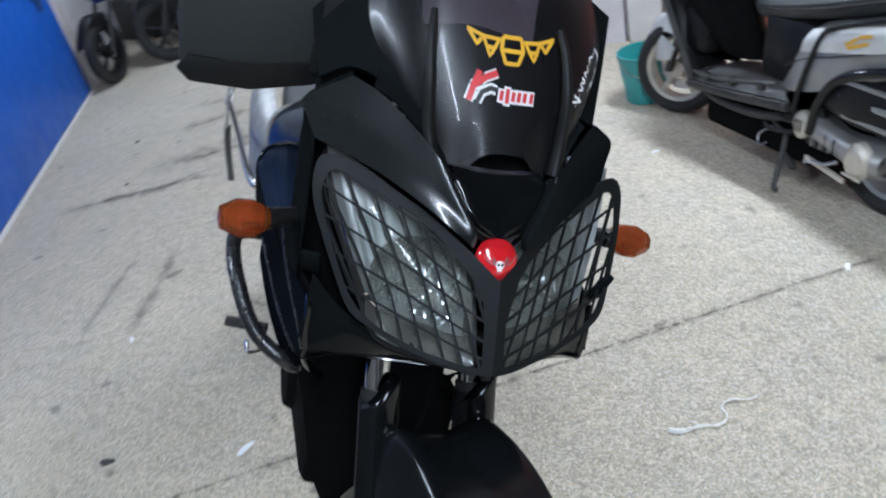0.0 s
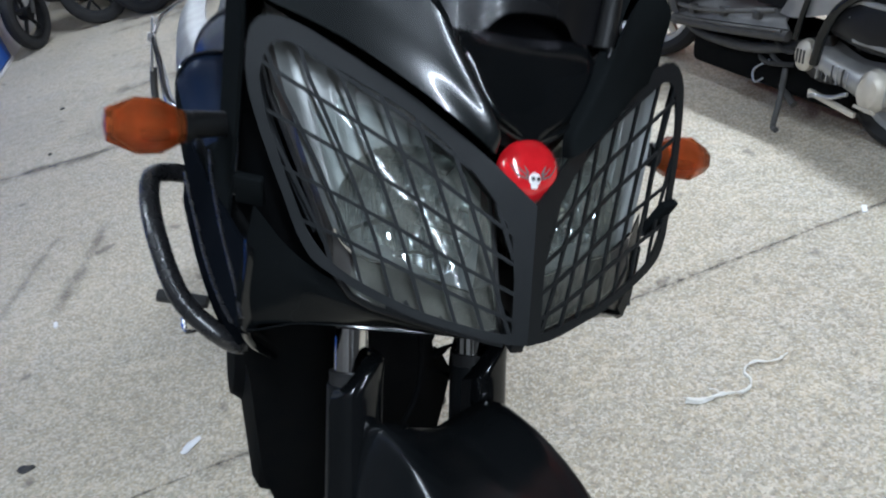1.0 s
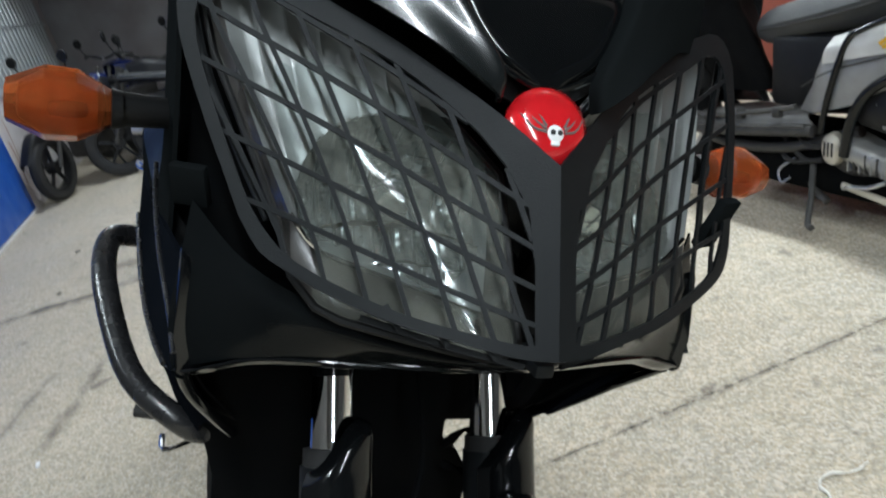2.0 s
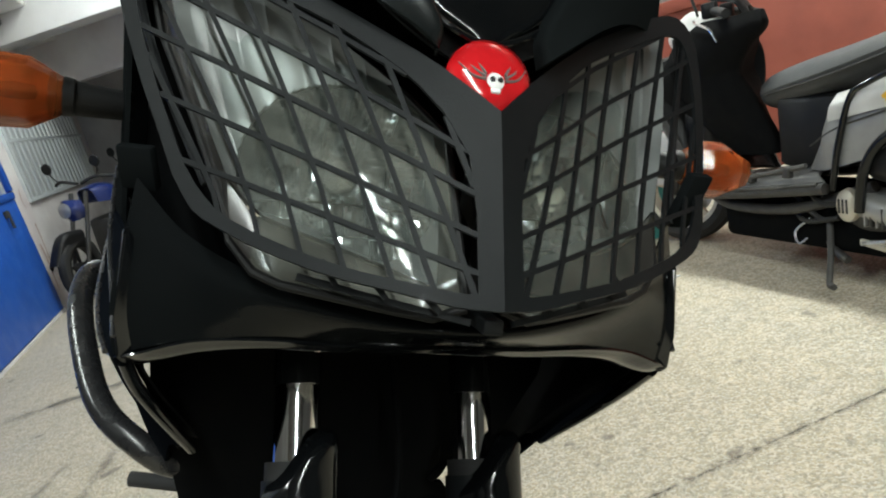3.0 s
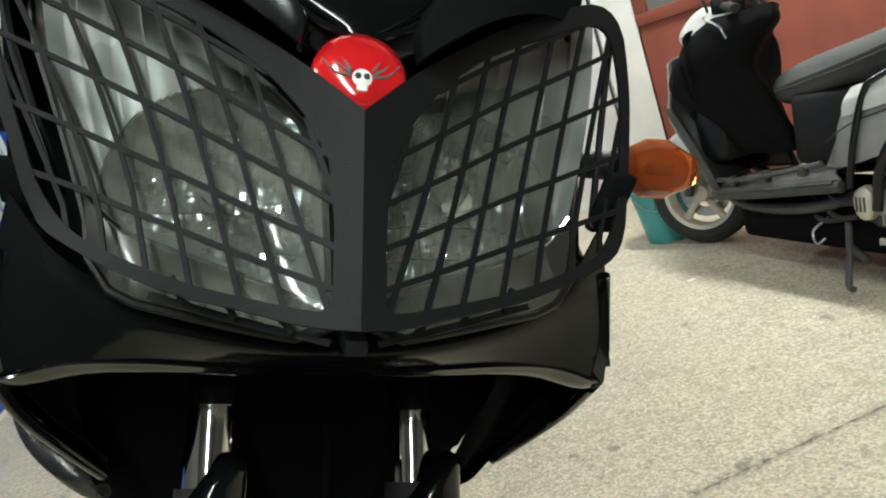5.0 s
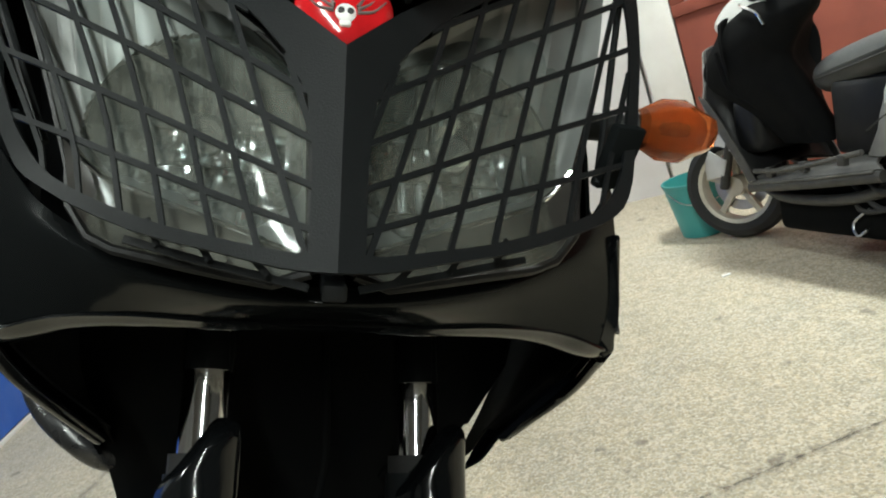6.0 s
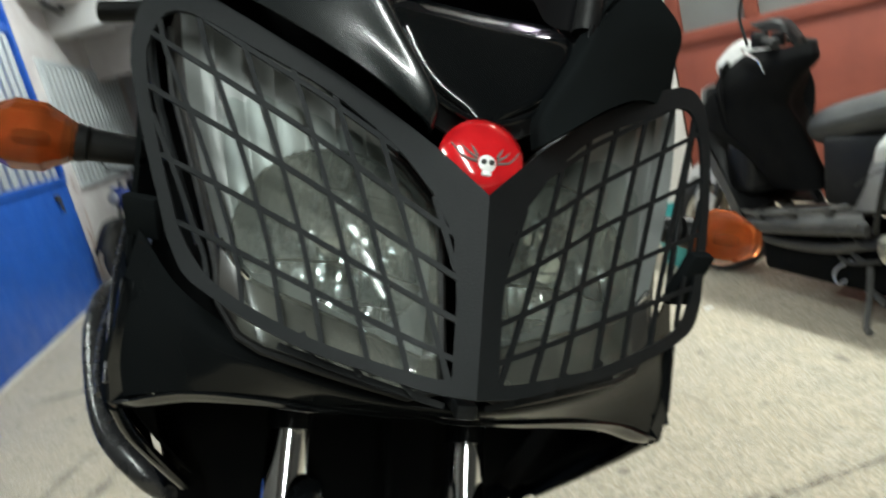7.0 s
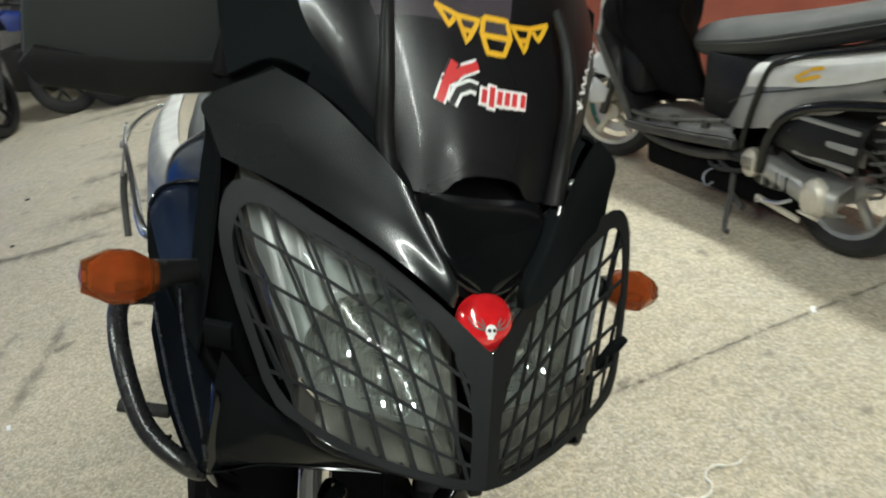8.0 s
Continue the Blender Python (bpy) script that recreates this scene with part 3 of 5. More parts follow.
def inside(p, poly):
    c = False
    for (x1, y1), (x2, y2) in zip(poly, poly[1:] + poly[:1]):
        if (y1 > p[1]) != (y2 > p[1]) and p[0] < (x2 - x1) * (p[1] - y1) / (y2 - y1) + x1:
            c = not c
    return c


def bar_in_plane(p, q, width, side, out=0.0, thick=0.0025, steps=8):
    """A flat bar between two points of the guard plane."""
    p, q = Vector(p), Vector(q)
    d = (q - p).normalized() * width / 2
    s = Vector((-d.y, d.x))
    rows = []
    for i in range(steps + 1):
        c = p.lerp(q, i / steps)
        ring = [guard_point(*(c + s), out, side), guard_point(*(c - s), out, side), guard_point(*(c - s), out - thick, side), guard_point(*(c + s), out - thick, side)]
        rows.append(ring + [ring[0]])
    bm = grid_bm(rows)
    bmesh.ops.remove_doubles(bm, verts=bm.verts, dist=1e-6)
    return bm


guard = part("headlight_guard", box((-0.007, -0.246, 1.020), (0.007, -0.205, 1.030), 0.002), GUARD_BLACK, bike, "matte black steel mesh headlight guard")
for side in (-1, 1):
    bm = bmesh.new()
    n = len(INNER)
    ring = {}
    for k in range(n):
        for name, lst in (("i", INNER), ("o", OUTER)):
            for lay, out in (("f", 0.0), ("b", -0.003)):
                ring[name, lay, k] = bm.verts.new(guard_point(*lst[k], out, side))
    for k in range(n):
        j = (k + 1) % n
        for a, b in ((("o", "f"), ("i", "f")), (("i", "b"), ("o", "b")), (("i", "f"), ("i", "b")), (("o", "b"), ("o", "f"))):
            try:
                bm.faces.new((ring[(*a, k)], ring[(*a, j)], ring[(*b, j)], ring[(*b, k)]))
            except ValueError:
                pass
    part("frame_plate", bm, GUARD_BLACK, guard)
    lines = []
    for a1 in (.019, .0435, .0675, .092, .1215, .149, .178, .206):
        lines.append(((a1 - .031, 0.0), (a1 + .062, 0.30)))
    for c, k in ((.026, .436), (.052, .512), (.080, .597), (.108, .66), (.140, .68)):
        lines.append(((0.0, c), (0.25, c + 0.25 * k)))
    for p, q in lines:
        p, q = Vector(p), Vector(q)
        hits = [i / 200 for i in range(201) if inside(p.lerp(q, i / 200), INNER)]
        if hits and (max(hits) - min(hits)) > 0.05:
            part("bar", bar_in_plane(p.lerp(q, min(hits) - 0.008), p.lerp(q, max(hits) + 0.008), 0.0038, side, -0.0006), GUARD_BLACK, guard)
    # lower rim with short struts
    part("lower_rail", bar_in_plane((.020, .004), (.140, .043), 0.0045, side, -0.018), GUARD_BLACK, guard)
    for a in (.05, .085, .12):
        part("strut", bar_in_plane((a, .41 * a + .001), (a - .010, .325 * (a - .010) - .003), 0.004, side, -0.010, steps=2), GUARD_BLACK, guard)
    # clip on the outer edge and its bracket
    q = guard_point(.225, .120, 0, side)
    part("clip", box((-0.015, -0.002, -0.018 * (1.25 if side > 0 else 1)), (0.015, 0.008, 0.018 * (1.45 if side > 0 else 1)), 0.0025, Matrix.Translation(q + Vector((.002, .012, .006)) if side > 0 else Vector((-.233, -.052, 1.093))) @ pose(0, 0, 0, 20, 0, 25 * side)), FLANK_BLACK, guard, "black plastic mounting clip")
    part("outer_bar", tube([guard_point(.246, .288, -.012, side), guard_point(.240, .235, -.02, side), guard_point(.232, .18, -.024, side), guard_point(.215, .115, -.02, side)], 0.003, 8), GUARD_BLACK, guard)

# headlights: a clear cover behind the guard, a fluted bowl and a plain extension above it
BOWL = Vector((.086, 0, 1.104))


def bowl_rim(s, t, side):
    """A point on the front edge plane of the reflector: s outwards, t upwards."""
    lo = Vector((.012, -.152, 1.029)).lerp(Vector((.166, -.146, 1.079)), s)
    hi = Vector((.026, -.140, 1.156)).lerp(Vector((.226, -.020, 1.272)), s)
    lo.z += .020 * max(0.0, (s - .8) / .2) ** 2
    hi.z += .012 * math.sin(math.pi * s)
    q = lo.lerp(hi, t)
    q.x += .010 * math.sin(math.pi * t) * (s - .35)
    return Vector((side * q.x, q.y, q.z))


BOWL_RX, BOWL_RZ = .074, .067


def plane_depth(x, z):
    """How far back the reflector's front plane lies at a place over it."""
    s = min(max((x - .02) / .17, 0.0), 1.0)
    lo, hi = bowl_rim(s, 0, 1), bowl_rim(s, 1, 1)
    t = min(max((z - lo.z) / (hi.z - lo.z), 0.0), 1.0)
    return lo.lerp(hi, t).y


def bowl_mesh(side, tilt):
    """The bowl, flute by flute: upright convex strips below, larger smooth facets above, with a shelf near the foot."""
    bm = bmesh.new()
    flutes, sub = 9, 5
    for k in range(flutes):
        for band, (z0, z1) in enumerate(((-1, -.66), (-.66, -.34), (-.34, .05), (.05, .50), (.50, 1))):
            lean, turn = tilt[(k + 4 * band) % 9][0], tilt[(2 * k + band) % 9][2]
            net = []
            for q in range(sub + 1):
                f = q / sub - .5
                x = (2 * (k + .5 + f) / flutes - 1) * .995
                half = math.sqrt(max(0.0, 1 - x * x))
                col = []
                for h in range(6):
                    g = h / 5 - .5
                    z = min(max(z0 + (z1 - z0) * h / 5, -half), half)
                    inner = max(0.0, 1 - x * x - z * z)
                    depth = .006 + .060 * inner
                    inner = min(1.0, 5 * inner)
                    if band < 3:
                        depth = depth * (.55, .75, 1.0)[band] + inner * (.0035 - .015 * f * f - .008 * g * g + .0052 * lean * f + .0045 * turn * g)
                    else:
                        depth += inner * (.004 * lean * f + .0035 * turn * g - .005 * f * f)
                    px, pz = BOWL.x + x * BOWL_RX, BOWL.z + z * BOWL_RZ
                    col.append(bm.verts.new((side * px, plane_depth(px, pz) + depth, pz)))
                net.append(col)
            for u, v in zip(net, net[1:]):
                for h in range(5):
                    if (u[h].co - u[h + 1].co).length > 1e-6 or (v[h].co - v[h + 1].co).length > 1e-6:
                        bm.faces.new((u[h], v[h], v[h + 1], u[h + 1]))
    bmesh.ops.remove_doubles(bm, verts=bm.verts, dist=1e-5)
    bmesh.ops.dissolve_degenerate(bm, edges=bm.edges[:], dist=1e-5)
    return bm


def surround_point(s, t, side, tilt):
    """The lacquered panel round the bowl, in upright ribs, dished behind the bowl."""
    q = bowl_rim(s, t, side)
    x, z = (abs(q.x) - BOWL.x) / BOWL_RX, (q.z - BOWL.z) / BOWL_RZ
    edge = min(1.0, 14 * min(s, 1 - s, t, 1 - t))
    f = (s * 8) % 1 - .5
    a, b, c = tilt[min(int(s * 8), 7)]
    depth = .004 + .003 * a * f - .006 * f * f
    r = math.hypot(x, z)
    if r < 1:
        depth += .075 * min(1, 6 * (1 - r))
    return Vector((q.x, q.y + depth * edge, q.z))


for side in (-1, 1):
    def hp(s, t, depth, side=side):
        """A point over the headlight opening: s outwards, t upwards, depth behind the guard."""
        lo = Vector((.022, .006)).lerp(Vector((.200, .055)), s)
        hi = Vector((.032, .172)).lerp(Vector((.247, .303)), s)
        lo.y += .022 * max(0.0, (s - .78) / .22) ** 2 + .012 * max(0.0, (.14 - s) / .14) ** 2
        hi.y += .020 * math.sin(math.pi * min(max(s, 0.0), 1.0)) - .012 * max(0.0, (.25 - s) / .25) ** 2
        mid = lo.lerp(hi, t)
        return guard_point(mid.x, mid.y, -depth + .020 * (1 - t), side)

    EDGE = [(k / 8, 0) for k in range(8)] + [(1, k / 8) for k in range(8)] + [(1 - k / 8, 1) for k in range(8)] + [(0, 1 - k / 8) for k in range(9)]
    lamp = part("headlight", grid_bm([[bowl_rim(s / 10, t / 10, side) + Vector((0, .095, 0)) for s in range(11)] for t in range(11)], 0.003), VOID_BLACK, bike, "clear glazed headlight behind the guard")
    N = 96
    rnd = random.Random(7 if side < 0 else 21)
    tilt = [(rnd.uniform(-1, 1), rnd.uniform(-1, 1), rnd.uniform(-1, 1)) for _ in range(9)]
    part("reflector", bowl_mesh(side, tilt), REFLECTOR, lamp, "metallised fluted reflector", False)
    part("surround", grid_bm([[surround_point(i / N, j / 72, side, tilt) for i in range(N + 1)] for j in range(73)]), SURROUND, lamp, "satin silver panel round the bowl", False)
    part("lens", grid_bm([[hp(s / 16, t / 16, 0.050 - 0.012 * math.sin(math.pi * s / 16) * math.sin(math.pi * t / 16)) for s in range(17)] for t in range(17)]), LENS, lamp, "clear plastic lens")
    part("rim", tube([hp(s, t, .052) for s, t in EDGE], 0.0035, 8, 1), PLASTIC_BLACK, lamp)
    part("housing", grid_bm([[hp(s, t, .052) for s, t in EDGE], [hp(s, t, .052).lerp(bowl_rim(s, t, side), .5) for s, t in EDGE], [bowl_rim(s, t, side) for s, t in EDGE]]), HOUSING, lamp, "dark smoky lamp housing")
    part("reflector_edge", tube([bowl_rim(k / 12, .004, side) for k in range(13)], .0022, 8, 1), CHROME, lamp, "bright lower edge of the reflector")
    m = Matrix.Translation((side * BOWL.x, -.085, BOWL.z)) @ Vector((0, -1, 0)).to_track_quat("Z", "Y").to_matrix().to_4x4()
    part("bulb", lathe([(0, -.010), (.007, -.010), (.0075, .010), (.0075, .024), (.004, .032), (0, .033)], m, 14), BULB_GLASS, lamp, "small headlight bulb")
    part("bulb_shield", lathe([(.012, .020), (.015, .022), (.015, .030), (.012, .037), (.0, .038)], m, 24), REFLECTOR, lamp)

# nose badge: a round red reflector with a pale emblem
bmat = Matrix.Translation((-.001, -0.186, 1.1820)) @ pose(0, 0, 0, 64, 0, 0) @ Matrix.Diagonal((.98, .98, 1, 1))
badge = part("badge", lathe([(0, .012), (.012, .0115), (.022, .009), (.029, .004), (.031, -.002), (.030, -.010), (0, -.010)], bmat, 40), RED_BADGE, bike, "round red reflector badge with a pale emblem")
part("emblem", lathe([(0, .0135), (.004, .0132), (.0072, .0115), (.0078, .009), (0, .009)], bmat @ Matrix.Translation((0, -.0075, .0016)) @ Matrix.Diagonal((.86, .86, .9, 1)), 20), WHITE_MARK, badge, "raised white emblem")
part("emblem_base", box((-.0036, -.0165, .007), (.0036, -.012, .0122), .0015, bmat), WHITE_MARK, badge)
for s in (-1, 1):
    part("emblem_spot", lathe([(0, .001), (.0019, .0008), (.0021, 0), (0, 0)], bmat @ Matrix.Translation((s * .0027, -.0073, .0134)), 10), BLACK_MARK, badge)
    for k in range(3):
        wing = tube([(s * .007, -.007 + .002 * k, .0122), (s * (.0165 - .0025 * k), -.004 + .0045 * k, .0106), (s * (.0245 - .0035 * k), .006 + .0035 * k, .0078)], lambda f: .0012 - .0007 * f, 6, 4)
        wing.transform(bmat)
        part("emblem_wing", wing, GREY_MARK, badge)

shroud_edge = [(.15, .435, 1.114), (.21, .43, 1.107), (.262, .412, 1.101), (.287, .40, 1.072), (.284, .398, .99)]

# upper cowl, its centre shield and the side wings
def tuck(u, w, side):
    """The left side of the upper fairing sits a little nearer the middle."""
    return u - (0.35 * max(0, u - 0.08) * min(max((w - 1.05) / 0.2, 0), 1) if side > 0 else 0)


def sink(w, side):
    """The left wing of the fairing ends lower."""
    return 1.30 + (w - 1.30) * 0.65 if side > 0 and w > 1.30 else w


cowl = part("upper_cowl", loft([
    mirrored([(0, -.156, 1.192), (.04, -.156, 1.206), (.085, -.140, 1.240), (.10, -.125, 1.27)]),
    mirrored([(0, -.146, 1.222), (.04, -.144, 1.232), (.080, -.136, 1.260), (.10, -.118, 1.29)]),
    mirrored([(0, -.118, 1.252), (.04, -.132, 1.262), (.078, -.126, 1.285), (.10, -.110, 1.32)]),
], 5, 5, 0.003), PLASTIC_BLACK, bike, "black painted upper fairing")
for side in (-1, 1):
    panel = [[(side * tuck(u, w, side), v - (0.08 * max(0, u - 0.06) if side > 0 else 0), sink(w, side) - (drop * max(0, u - .08) if side > 0 else 0)) for u, v, w in r] for drop, r in zip((.22, .10, 0, 0), (
        [(.036, -.176, 1.194), (.041, -.189, 1.200), (.064, -.184, 1.216), (.11, -.152, 1.242), (.175, -.108, 1.270), (.249, -.060, 1.289)],
        [(.034, -.172, 1.216), (.042, -.183, 1.222), (.076, -.164, 1.243), (.125, -.133, 1.270), (.188, -.092, 1.296), (.258, -.046, 1.311)],
        [(.054, -.152, 1.250), (.063, -.163, 1.256), (.098, -.142, 1.277), (.14, -.114, 1.302), (.20, -.076, 1.326), (.265, -.035, 1.336)],
        [(.074, -.130, 1.286), (.084, -.140, 1.292), (.112, -.120, 1.320), (.142, -.096, 1.344), (.172, -.074, 1.364), (.205, -.050, 1.376)]))]
    # same paint on both sides; the left copy has its reflections removed
    part("cowl_panel", loft(panel, 6, 6, 0.003), COWL_BLACK if side < 0 else FLANK_BLACK, cowl, "broad black fairing panel")
    part("flange", loft([[(side * tuck(u, w, side), v, sink(w, side)) for u, v, w in r] for r in (
        [(.078, -.134, 1.288), (.110, -.114, 1.322), (.132, -.096, 1.340), (.155, -.078, 1.358), (.178, -.062, 1.368)],
        [(.080, -.112, 1.300), (.104, -.090, 1.336), (.124, -.072, 1.354), (.146, -.052, 1.372), (.168, -.034, 1.384)])], 5, 4, 0.002), FLANK_BLACK, cowl)
SHIELD = [(.014, -.166, 1.211), (.042, -.160, 1.228), (.060, -.149, 1.250), (.070, -.135, 1.274), (.066, -.112, 1.290)]
part("centre_shield", loft([[(k * u, v - d, w - .002 * (1 - abs(k))) for k, d in ((-1, 0), (-.93, .0045), (-.80, .0075), (-.45, .0095), (0, .0105), (.45, .0095), (.80, .0075), (.93, .0045), (1, 0))] for u, v, w in SHIELD], 6, 4, 0.004), GLOSS_BLACK, cowl, "gloss black centre panel above the badge")
part("shield_rim", tube([(-.080, -.139, 1.292), (-.074, -.149, 1.268), (-.058, -.160, 1.240), (-.034, -.170, 1.219), (0, -.174, 1.207), (.034, -.170, 1.219), (.058, -.160, 1.240), (.074, -.149, 1.268), (.080, -.139, 1.292)], .0026, 8, 6), GLOSS_BLACK, cowl)
part("scoop", loft([
    [(-.060, -.120, 1.296), (0, -.100, 1.324), (.060, -.120, 1.296)],
    [(-.055, -.100, 1.290), (0, -.075, 1.296), (.055, -.100, 1.290)],
    [(-.060, -.118, 1.280), (0, -.112, 1.256), (.060, -.118, 1.280)],
], 6, 5, 0.002), VOID_BLACK, cowl)

for side in (-1, 1):
    part("inner_fairing", loft([[(side * tuck(u, w, side), v, sink(w, side) if i == 0 else w) for u, v, w in (r[:4] if side > 0 else r)] for i, r in enumerate((
        [(.076, -.112, 1.290), (.120, -.080, 1.342), (.165, -.040, 1.372), (.205, -.016, 1.380), (.240, .020, 1.352)],
        [(.090, -.075, 1.330), (.125, -.048, 1.385), (.160, -.005, 1.415), (.190, .030, 1.415), (.245, .060, 1.385)],
        [(.095, -.030, 1.385), (.130, .000, 1.440), (.165, .040, 1.470), (.195, .075, 1.465), (.250, .100, 1.430)],
        [(.090, .040, 1.430), (.130, .060, 1.500), (.165, .095, 1.530), (.200, .130, 1.520), (.250, .140, 1.500)]))], 4, 4, .003), FLANK_BLACK, cowl, "black inner fairing beside the screen")
    part("inner_backing", loft([[(side * u, v, w) for u, v, w in r] for r in ([(.08, .03, 1.34), (.16, .05, 1.325), (.235, .075, 1.30)], [(.09, .07, 1.43), (.17, .085, 1.415), (.24, .105, 1.39)], [(.10, .12, 1.53), (.18, .13, 1.51), (.25, .15, 1.48)])], 4, 4, .003), FLANK_BLACK, cowl)

# windscreen with side ribs, screws and stickers
SCR = [
    [(0, -.126, 1.312), (.03, -.1255, 1.308), (.048, -.124, 1.291), (.068, -.121, 1.289), (.080, -.117, 1.292), (.090, -.110, 1.302), (.098, -.100, 1.318)],
    [(0, -.103, 1.375), (.03, -.102, 1.375), (.055, -.0996, 1.372), (.085, -.094, 1.368), (.112, -.082, 1.366), (.132, -.062, 1.368), (.146, -.040, 1.375)],
    [(0, -.070, 1.440), (.03, -.069, 1.440), (.06, -.066, 1.440), (.095, -.057, 1.440), (.130, -.036, 1.440), (.158, -.008, 1.440), (.180, .025, 1.440)],
    [(0, -.020, 1.515), (.03, -.019, 1.515), (.06, -.015, 1.515), (.092, -.005, 1.515), (.124, .018, 1.515), (.150, .046, 1.515), (.170, .08, 1.515)],
    [(0, .040, 1.575), (.03, .041, 1.575), (.055, .045, 1.573), (.082, .054, 1.57), (.108, .070, 1.562), (.130, .092, 1.555), (.148, .12, 1.55)],
]


def screen_at(u, w, out=0.0):
    """The place on the windscreen's outer face at a height and a distance from the middle."""
    s = -1 if u < 0 else 1
    u = abs(u)
    best = None
    for r0, r1 in zip(SCR, SCR[1:]):
        for k in range(6):
            for f in (0.0, 0.25, 0.5, 0.75):
                for g in (0.0, 0.2, 0.4, 0.6, 0.8):
                    p = Vector(r0[k]).lerp(Vector(r0[k + 1]), f).lerp(Vector(r1[k]).lerp(Vector(r1[k + 1]), f), g)
                    d = (p.x - u) ** 2 + (p.z - w) ** 2
                    if best is None or d < best[0]:
                        best = (d, p, r0, r1, k)
    _, p, r0, r1, k = best
    n = (Vector(r0[k + 1]) - Vector(r0[k])).cross(Vector(r1[k]) - Vector(r0[k])).normalized()
    n = n if n.y < 0 else -n
    v = p.y - ((u - p.x) * n.x + (w - p.z) * n.z) / n.y
    return Vector((s * u + s * n.x * out, v + n.y * out, w + n.z * out))


screen = part("windscreen", loft([mirrored(r) for r in SCR], 6, 6), SCREEN, bike, "smoked windscreen with stickers")
for s in (-1, 1):
    pts = [(s * .098, -.116, 1.288), (s * .108, -.100, 1.335), (s * .113, -.090, 1.39), (s * .114, -.066, 1.44), (s * .110, -.040, 1.475)]
    part("rib", tube([(u - (.018 + .14 * (w - 1.288) if s > 0 else 0), v - (.010 + .07 * (w - 1.288) if s > 0 else .004), w) for u, v, w in pts], lambda f: .011 * (1 - .55 * f), 10, 5), PLASTIC_BLACK, screen, "black mounting strip")
    q = screen_at(-.106 if s < 0 else .082, 1.390, .014)
    part("screw", lathe([(0, .006), (.004, .005), (.0065, .002), (.0065, -.002), (0, -.002)], Matrix.Translation(q) @ pose(0, 0, 0, 75, 0, 20 * s), 14), STEEL, screen)
    q = screen_at(s * .100, 1.305, .012)
    part("screw", lathe([(0, .006), (.004, .005), (.0065, .002), (.0065, -.002), (0, -.002)], Matrix.Translation(q) @ pose(0, 0, 0, 75, 0, 20 * s), 14), STEEL, screen)


def strokes(name, mat, lines, width, place, parent, label=""):
    """Flat painted strokes: each line of (x, y) points has a width, laid by place."""
    out = bmesh.new()
    for line in lines:
        p = [Vector(q) for q in line]
        dense = []
        for a, b in zip(p, p[1:]):
            dense += [a.lerp(b, i / 4) for i in range(4)]
        dense.append(p[-1])
        prev = None
        for i, c in enumerate(dense):
            d = (dense[min(i + 1, len(dense) - 1)] - dense[max(i - 1, 0)]).normalized() * width / 2
            pair = (out.verts.new(place(c.x - d.y, c.y + d.x)), out.verts.new(place(c.x + d.y, c.y - d.x)))
            if prev:
                out.faces.new((prev[0], prev[1], pair[1], pair[0]))
            prev = pair
    return part(name, out, mat, parent, label)


# stickers: plain marks in their colours
def mark(name, mat, lines, width, out, label=""):
    strokes(name, mat, lines, width, lambda x, y: screen_at(x, y, out), screen, label)


SWOOSH = [[(-.058, 1.374), (-.052, 1.392), (-.044, 1.411)], [(-.050, 1.393), (-.036, 1.404), (-.020, 1.411)]]
TAIL = [(-.046, 1.374), (-.040, 1.386), (-.028, 1.392), (-.020, 1.390)]
BARS = [(-.013, .012), (-.0045, .018), (.004, .012), (.0125, .012), (.021, .012), (.0305, .012)]
mark("sticker_edge", WHITE_MARK, SWOOSH + [TAIL], .0125, .0016, "white edge of a sticker")
for x0, h in BARS:
    mark("sticker_edge", WHITE_MARK, [[(x0 - .0008, 1.3845 - h / 2 - .0026), (x0 + .0008, 1.3845 + h / 2 + .0026)]], .0098, .0018 + .02 * max(0, x0) * .01)
mark("sticker_mark", RED_MARK, SWOOSH, .0080, .0028, "red sticker mark")
mark("sticker_mark", BLACK_MARK, [TAIL], .0060, .0030)
for x0, h in BARS:
    mark("sticker_bar", RED_MARK, [[(x0 - .0008, 1.3845 - h / 2), (x0 + .0008, 1.3845 + h / 2)]], .0056, .0032)
for s in (-1, 1):
    mark("yellow_mark", YELLOW_MARK, [[(s * .017, 1.451), (s * .040, 1.452), (s * .064, 1.459)], [(s * .062, 1.458), (s * .050, 1.442), (s * .044, 1.450)], [(s * .041, 1.451), (s * .032, 1.430), (s * .020, 1.449)], [(s * .026, 1.440), (s * .038, 1.441)]], .0046, .0022, "yellow winged emblem" if s < 0 else "")
mark("yellow_mark", YELLOW_MARK, [[(-.013, 1.455), (-.016, 1.440), (-.009, 1.424), (.009, 1.424), (.016, 1.440), (.013, 1.455), (-.013, 1.455)], [(-.014, 1.439), (.014, 1.439)]], .0052, .0024)


def screen_side(x, y):
    """Along the folded-back flank of the screen on the left side, climbing."""
    return screen_at(.105 + .032 * x + .014 * y, 1.376 + .080 * x - .005 * y, .005)


strokes("signature_mark", WHITE_MARK, [[(.05, -.6), (.12, .5), (.16, -.5)], [(.0, .0), (.22, .2)], [(.26, -.2), (.30, .3), (.36, -.2), (.42, .3), (.46, -.2)], [(.50, .3), (.54, -.2), (.60, .4), (.66, -.1)],
                                       [(.70, .3), (.76, -.2), (.82, .4)], [(.30, 1.3), (.60, 1.7), (.88, 1.5), (.95, .8), (.80, .5)]], .035, screen_side, screen, "white scrawled decal")

